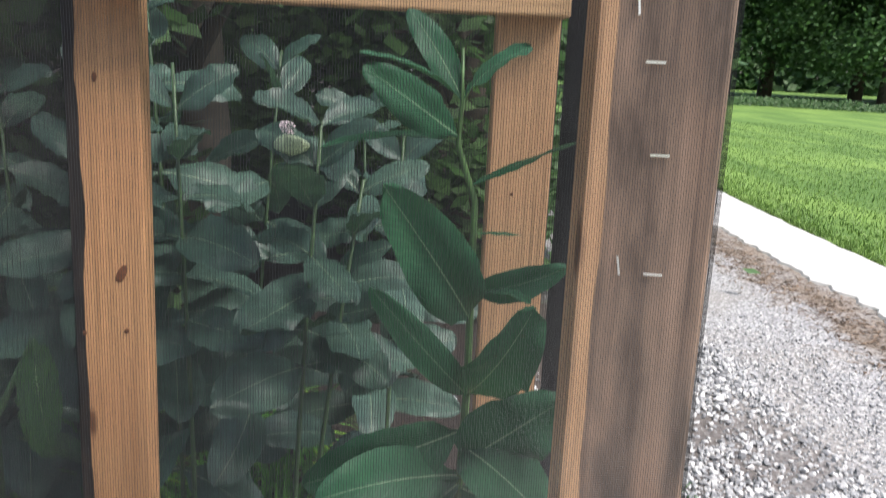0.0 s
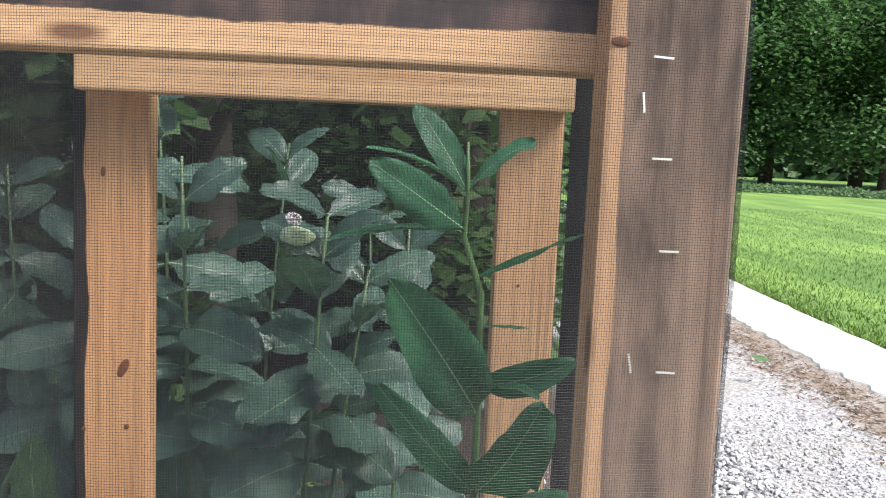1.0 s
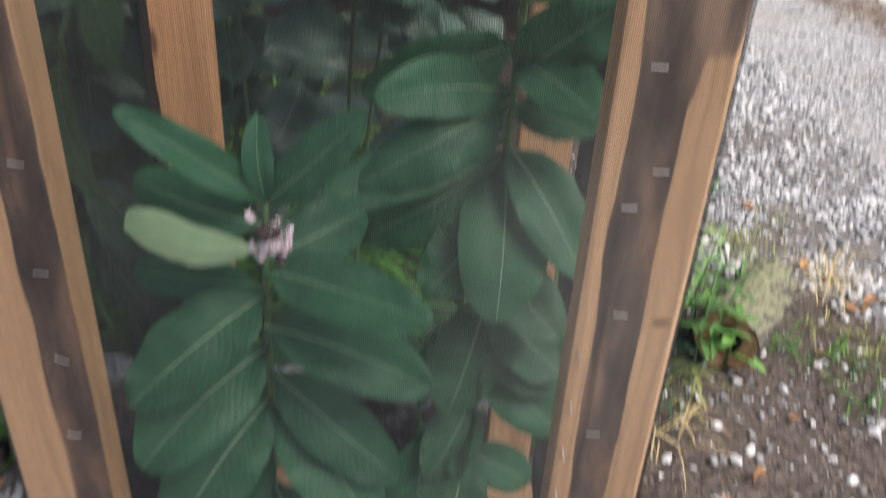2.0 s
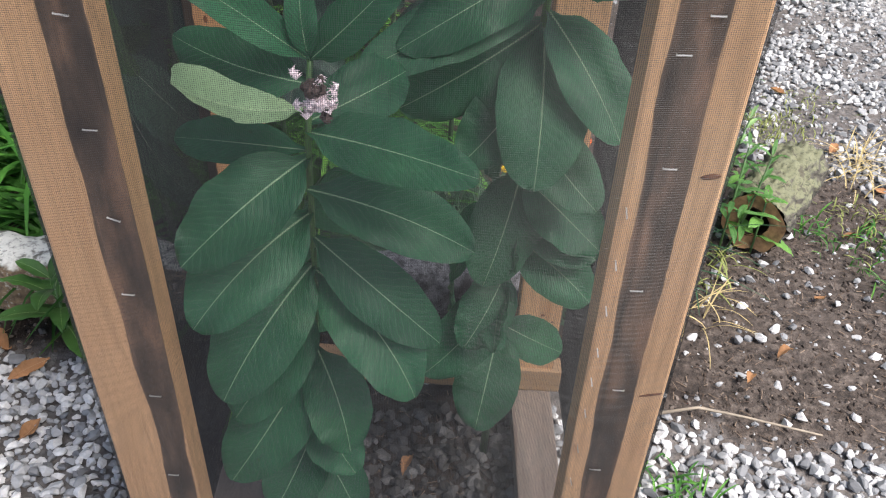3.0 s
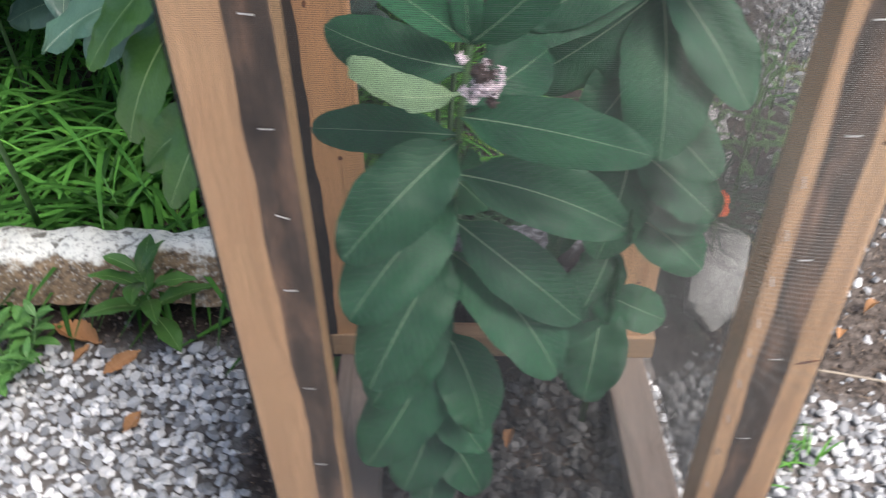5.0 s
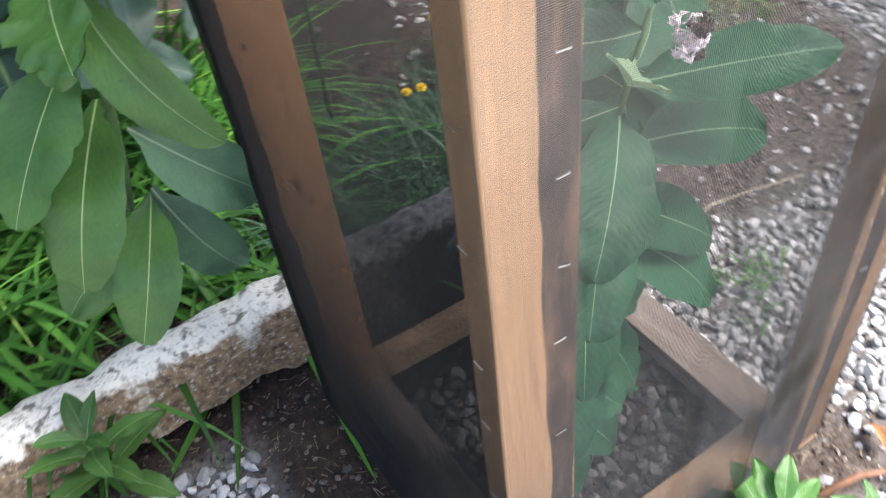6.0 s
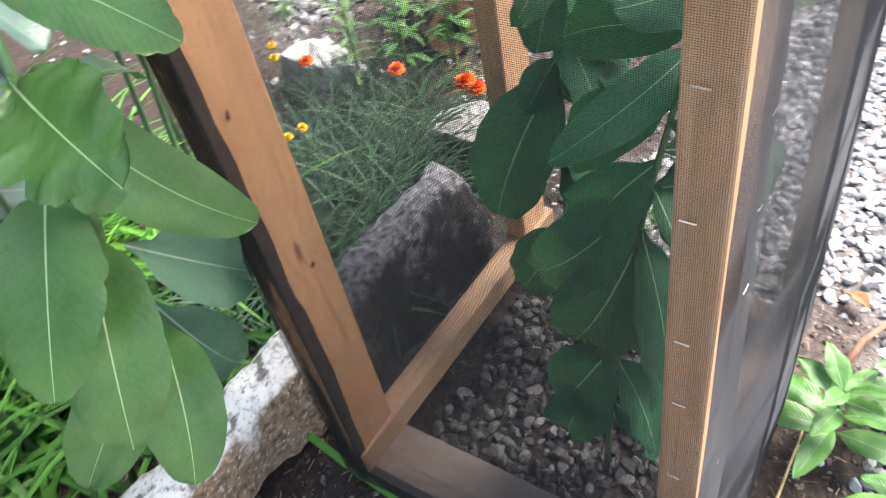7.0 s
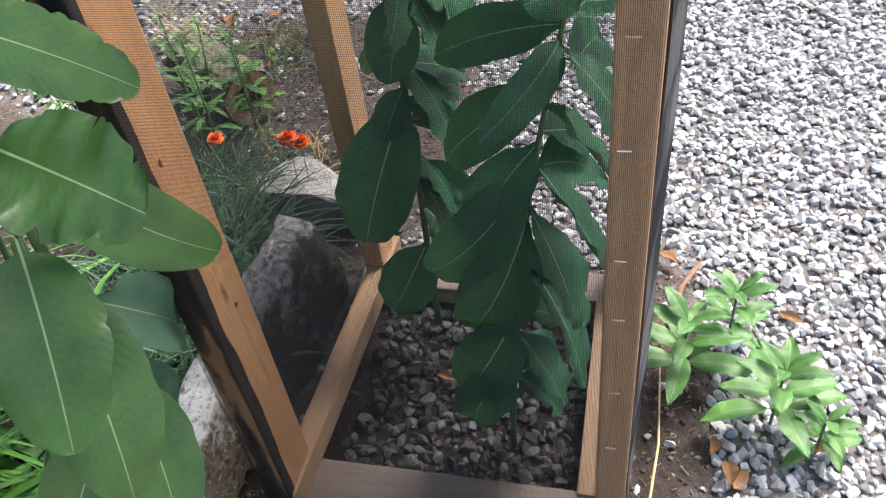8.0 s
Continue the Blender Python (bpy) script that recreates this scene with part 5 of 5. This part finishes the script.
# ---- litter: dry leaves, twigs, mulch ----
M_DRY = leaf_material("dry_leaf", (0.16, 0.07, 0.03), (0.40, 0.21, 0.10), (0.46, 0.3, 0.18), 0.8, 0.1)
for i, (x, y, s) in enumerate(((1.05, 0.625, 0.05), (1.40, 1.77, 0.05), (1.46, 1.25, 0.07), (1.50, 1.22, 0.08), (1.41, 1.42, 0.06), (-0.36, 0.34, 0.05), (-0.46, 0.55, 0.12), (-0.38, 0.53, 0.08), (-0.50, 0.50, 0.05), (1.30, 1.03, 0.045), (1.52, 0.98, 0.05), (0.80, 0.72, 0.045), (0.95, 0.55, 0.035),
                               (1.18, 0.80, 0.035), (0.50, -0.30, 0.05), (0.19, -0.19, 0.05), (0.15, -0.16, 0.045), (0.24, -0.14, 0.04), (0.31, 0.34, 0.05), (0.62, -0.08, 0.05), (1.62, 1.12, 0.05), (0.23, -0.33, 0.05))):
    r = random.Random(300 + i)
    a = r.uniform(0, 6.28)
    z = ground_height(x, y) + 0.016
    d = thing("dry_leaf", "curled brown dry leaf lying on the ground", "dry leaf", "fallen leaves", (x, y, z))
    tip = Vector((x + math.cos(a) * s, y + math.sin(a) * s, z + 0.004))
    leaf(d, (x, y, z), tip, s * r.uniform(0.36, 0.6), (r.uniform(-0.5, 0.5), r.uniform(-0.5, 0.5), 1), M_DRY, r.uniform(-0.25, 0.3), r.uniform(0.15, 0.7), r.uniform(0.7, 1.1), r.uniform(0.3, 0.8)).name = "blade"
M_TWIG = plain("grey_twig", (0.30, 0.25, 0.19), 0.85, scale=50, vary=0.3)
M_TWIG_BROWN = plain("brown_twig", (0.20, 0.10, 0.06), 0.85, scale=50, vary=0.3)


def twig(points, r0, material, label):
    bm = tube_mesh(points, [r0 * (1 - 0.5 * i / (len(points) - 1)) for i in range(len(points))], 6)
    return tagged(mesh_object("twig", bm, material, smooth=True), label, "twig", "twigs on the ground")


twig([(0.74, 0.44, 0.012), (0.82, 0.455, 0.016), (0.90, 0.44, 0.012), (1.03, 0.405, 0.01)], 0.0035, M_TWIG, "thin grey twig lying between soil and gravel")
twig([(0.48, -0.07, 0.012), (0.55, -0.085, 0.018), (0.62, -0.12, 0.014)], 0.007, M_TWIG_BROWN, "reddish brown stick lying by the cage")
twig([(0.02, -0.03, 0.01), (0.2, -0.05, 0.02), (0.36, -0.05, 0.012)], 0.003, M_STRAW, "pale dry stalk lying along the cage")


def build_mulch():
    """Short dry needles, fibres and crumbs strewn over bare soil."""
    r = np.random.default_rng(9)
    V, Fc = [], []
    n = 0
    while n < 11000:
        verge = n > 6000
        if verge:
            y = r.uniform(-1, 7.5)
            x = 2.98 + 0.03 * (y - 3.9) + 0.16 * r.normal()
        else:
            x, y = r.uniform(-0.9, 1.6), r.uniform(-0.3, 1.5)
            if soil_amount(x, y) < 0.55:
                continue
        n += 1
        a, ln, w = r.uniform(0, 6.28), r.uniform(0.004, 0.022), r.uniform(0.0004, 0.0011)
        if verge:
            ln, w = ln * 3.0, w * 4.0
        z = ground_height(x, y) + r.uniform(0.002, 0.009)
        d, s = np.array([math.cos(a), math.sin(a), r.uniform(-0.2, 0.2)]) * ln / 2, np.array([-math.sin(a), math.cos(a), 0]) * w
        c = np.array([x, y, z])
        o = len(V)
        V += [c - d - s, c + d - s, c + d + s, c - d + s, c + np.array([0, 0, w])]
        Fc += [(o, o + 1, o + 4), (o + 1, o + 2, o + 4), (o + 2, o + 3, o + 4), (o + 3, o, o + 4)]
    me = bpy.data.meshes.new("mulch")
    me.from_pydata([tuple(v) for v in V], [], Fc)
    me.materials.append(stone_material("mulch_fibre", (0.035, 0.022, 0.015), (0.10, 0.065, 0.042), (0.26, 0.19, 0.135), 0.9))
    return tagged(new("mulch", me), "dry needles and fibres strewn over dark soil", "mulch", kind="stuff")


build_mulch()


def build_clods():
    """Crumbs and small clods of earth over the bare soil."""
    r = np.random.default_rng(31)
    P, S = [], []
    while len(P) < 14000:
        x, y = r.uniform(-0.9, 1.6), r.uniform(-0.3, 1.45)
        if soil_amount(x, y) < 0.6 or (0.0 < x < 0.57 and 0.0 < y < 0.53):
            continue
        P.append((x, y, ground_height(x, y) + 0.001))
        S.append(0.002 + 0.010 * r.random() ** 3)
    ob = scatter_stones("soil_clods", "dark crumbs and clods of dry earth", P, S, stone_material("earth_crumb", (0.022, 0.016, 0.012), (0.07, 0.053, 0.043), (0.19, 0.155, 0.13), 0.95), 32)
    return tagged(ob, "dark crumbs and clods of dry earth", "soil", kind="stuff")


build_clods()



def build_lawn_grass():
    """Short mown blades over the near part of the lawn."""
    r = np.random.default_rng(44)
    n = 70000
    x, y = 4.12 + 9.0 * r.random(n) ** 2.2, 1.0 + 24.0 * r.random(n) ** 1.5
    x = x + 0.06 * (y - 5.3)
    z = np.maximum(0, np.hypot(x, y) - 8) * 0.012 - 0.015
    a, h, w = r.uniform(0, 6.28, n), r.uniform(0.025, 0.06, n), r.uniform(0.004, 0.009, n)
    lean = r.normal(0, 0.4, (n, 2)) * h[:, None]
    base = np.stack([x, y, z], 1)
    side = np.stack([np.cos(a) * w, np.sin(a) * w, 0 * w], 1)
    V = np.concatenate([base - side, base + side, base + np.concatenate([lean, h[:, None]], 1)], 1).reshape(-1, 3)
    me = bpy.data.meshes.new("lawn_grass")
    me.from_pydata(V.tolist(), [], np.arange(3 * n).reshape(-1, 3).tolist())
    me.materials.append(stone_material("mown_blade", (0.07, 0.145, 0.02), (0.11, 0.20, 0.03), (0.165, 0.285, 0.052), 0.6))
    return tagged(new("lawn_grass", me), "short mown green lawn grass", "grass", kind="stuff")


build_lawn_grass()


# ---- trees beyond the lawn ----
M_FOLIAGE = leaf_material("tree_leaf", (0.04, 0.085, 0.034), (0.13, 0.22, 0.095), (0.12, 0.2, 0.08), 0.4, 0.45, 0.0)
M_TRUNK = plain("tree_bark", (0.10, 0.08, 0.06), 0.9, scale=6, vary=0.4, relief=0.6)


def tree(x, y, height, crown, low, count, leaf_size, seed, label):
    """Tapered trunk, a few limbs, and a crown of many small leaf sprays in uneven clumps."""
    r = random.Random(seed)
    g = far_rise(x, y)
    t = thing("tree", label, "tree", "trees beyond the lawn", (x, y, g))
    trunk = part("trunk", tube_mesh([(0, 0, -0.3), (0.1, 0, height * 0.2), (0, 0.15, height * 0.5), (0.1, 0.1, height * 0.85)], [height * 0.03, height * 0.024, height * 0.015, 0.04], 10), M_TRUNK, t, smooth=True)
    clumps = []
    for k in range(8):
        a, z0 = r.uniform(0, 6.28), height * r.uniform(0.22, 0.6)
        end = Vector((math.cos(a) * crown * r.uniform(0.5, 0.9), math.sin(a) * crown * r.uniform(0.5, 0.9), z0 + height * r.uniform(0.0, 0.25)))
        part("limb", tube_mesh([(0, 0, z0), Vector((0, 0, z0)).lerp(end, 0.5) + Vector((0, 0, 0.3)), end], [height * 0.010, height * 0.007, 0.03], 6), M_TRUNK, trunk, smooth=True)
        clumps.append((end, crown * 0.42))
    for k in range(46):
        a, q = r.uniform(0, 6.28), math.sqrt(r.random())
        z = low + (height - low) * r.random() ** 0.9
        reach = crown * (1 - 0.75 * ((z - low) / (height - low)) ** 2)
        clumps.append((Vector((math.cos(a) * q * reach, math.sin(a) * q * reach, z)), crown * r.uniform(0.16, 0.34)))
    V, Fs, U = [], [], []
    for _ in range(count):
        c, rad = clumps[r.randrange(len(clumps))]
        p = c + Vector((r.gauss(0, 0.55), r.gauss(0, 0.55), r.gauss(0, 0.38))) * rad
        a, b = r.uniform(0, 6.28), r.uniform(-0.7, 0.7)
        d = Vector((math.cos(a) * math.cos(b), math.sin(a) * math.cos(b), math.sin(b)))
        s = d.cross(Vector((r.gauss(0, 0.5), r.gauss(0, 0.5), 1))).normalized()
        ln, w = leaf_size * r.uniform(0.6, 1.3), leaf_size * r.uniform(0.25, 0.45)
        o = len(V)
        V += [p, p + d * ln * 0.5 + s * w, p + d * ln, p + d * ln * 0.5 - s * w]
        U += [(0.1, 0.5), (0.5, 0.9), (0.9, 0.5), (0.5, 0.1)]
        Fs.append((o, o + 1, o + 2, o + 3))
    ob = new("crown", mesh_from("crown", V, Fs, U, M_FOLIAGE, False))
    ob.parent = t
    return t


for i, (x, y, h, c, low, n, s) in enumerate(((28.5, 47.0, 15, 8.0, 2.4, 60000, 0.27), (20.0, 50.0, 15, 8.0, 2.2, 45000, 0.30), (13.0, 54.0, 15, 7.5, 2.0, 20000, 0.42), (37.0, 48.0, 15, 8.0, 2.3, 26000, 0.38),
                                             (27.0, 60.0, 18, 9.0, 3.2, 30000, 0.42), (35.0, 62.0, 18, 9, 3.4, 26000, 0.45), (4.0, 56.0, 16, 8, 2.2, 11000, 0.6), (46.0, 56.0, 17, 9, 2.6, 10000, 0.6))):
    tree(x, y, h, c, low, n, s, 500 + i, "large dark green broadleaf tree at the lawn's far edge")
# nearest crowns widened with unseen overhang, added to shade the border
for i, (x, y, h, c, low, n, s) in enumerate(((-0.6, 3.3, 4.6, 1.8, 0.3, 16000, 0.12), (-2.2, 3.2, 4.6, 1.8, 0.3, 14000, 0.12), (0.75, 5.0, 4.6, 1.1, 0.1, 9000, 0.12), (-2.2, 5.2, 5.5, 2.3, 0.3, 12000, 0.16), (0.6, 6.5, 6.0, 2.2, 0.3, 12000, 0.17), (-4.6, 4.2, 5.5, 2.4, 0.3, 9000, 0.17), (-5.5, 8.5, 8, 3.5, 0.4, 9000, 0.25), (-1.2, 9.5, 8.5, 3.2, 0.4, 9000, 0.25))):
    tree(x, y, h, c, low, n, s, 530 + i, "dense dark green shrubby tree behind the border")
r5 = random.Random(91)
V, Fs, U = [], [], []
for _ in range(22000):
    a = r5.uniform(-0.75, 1.15)
    dist = r5.uniform(96, 108)
    p = Vector((math.sin(a) * dist, math.cos(a) * dist, 0))
    p.z = far_rise(p.x, p.y) + r5.random() ** 1.3 * (11 + 5 * noise.noise(Vector((a * 6, 0, 0))))
    d = Vector((r5.gauss(0, 1), r5.gauss(0, 1), r5.gauss(0, 0.6))).normalized()
    s = d.orthogonal().normalized()
    o = len(V)
    V += [p, p + d * 0.8 + s * 0.6, p + d * 1.6, p + d * 0.8 - s * 0.6]
    U += [(0.1, 0.5), (0.5, 0.9), (0.9, 0.5), (0.5, 0.1)]
    Fs.append((o, o + 1, o + 2, o + 3))
tagged(new("far_woods", mesh_from("far_woods", V, Fs, U, M_FOLIAGE, False)), "dark far woodland edge beyond the lawn", "woods", kind="stuff")
V, Fs, U = [], [], []
for _ in range(9000):
    a = r5.uniform(0.25, 0.75)
    dist = 45 + 1.2 * r5.gauss(0, 0.5)
    p = Vector((math.sin(a) * dist, math.cos(a) * dist, 0))
    p.z = far_rise(p.x, p.y) + r5.random() ** 1.6 * max(0.12, 0.38 + 0.5 * noise.noise(Vector((a * 40, 3, 0))))
    d = Vector((r5.gauss(0, 1), r5.gauss(0, 1), r5.gauss(0.3, 0.6))).normalized()
    s = d.orthogonal().normalized()
    o = len(V)
    V += [p, p + d * 0.09 + s * 0.05, p + d * 0.18, p + d * 0.09 - s * 0.05]
    U += [(0.1, 0.5), (0.5, 0.9), (0.9, 0.5), (0.5, 0.1)]
    Fs.append((o, o + 1, o + 2, o + 3))
tagged(new("low_shrubs", mesh_from("low_shrubs", V, Fs, U, M_FOLIAGE, False)), "low uneven shrubs along the far edge of the lawn", "shrubs", kind="stuff")
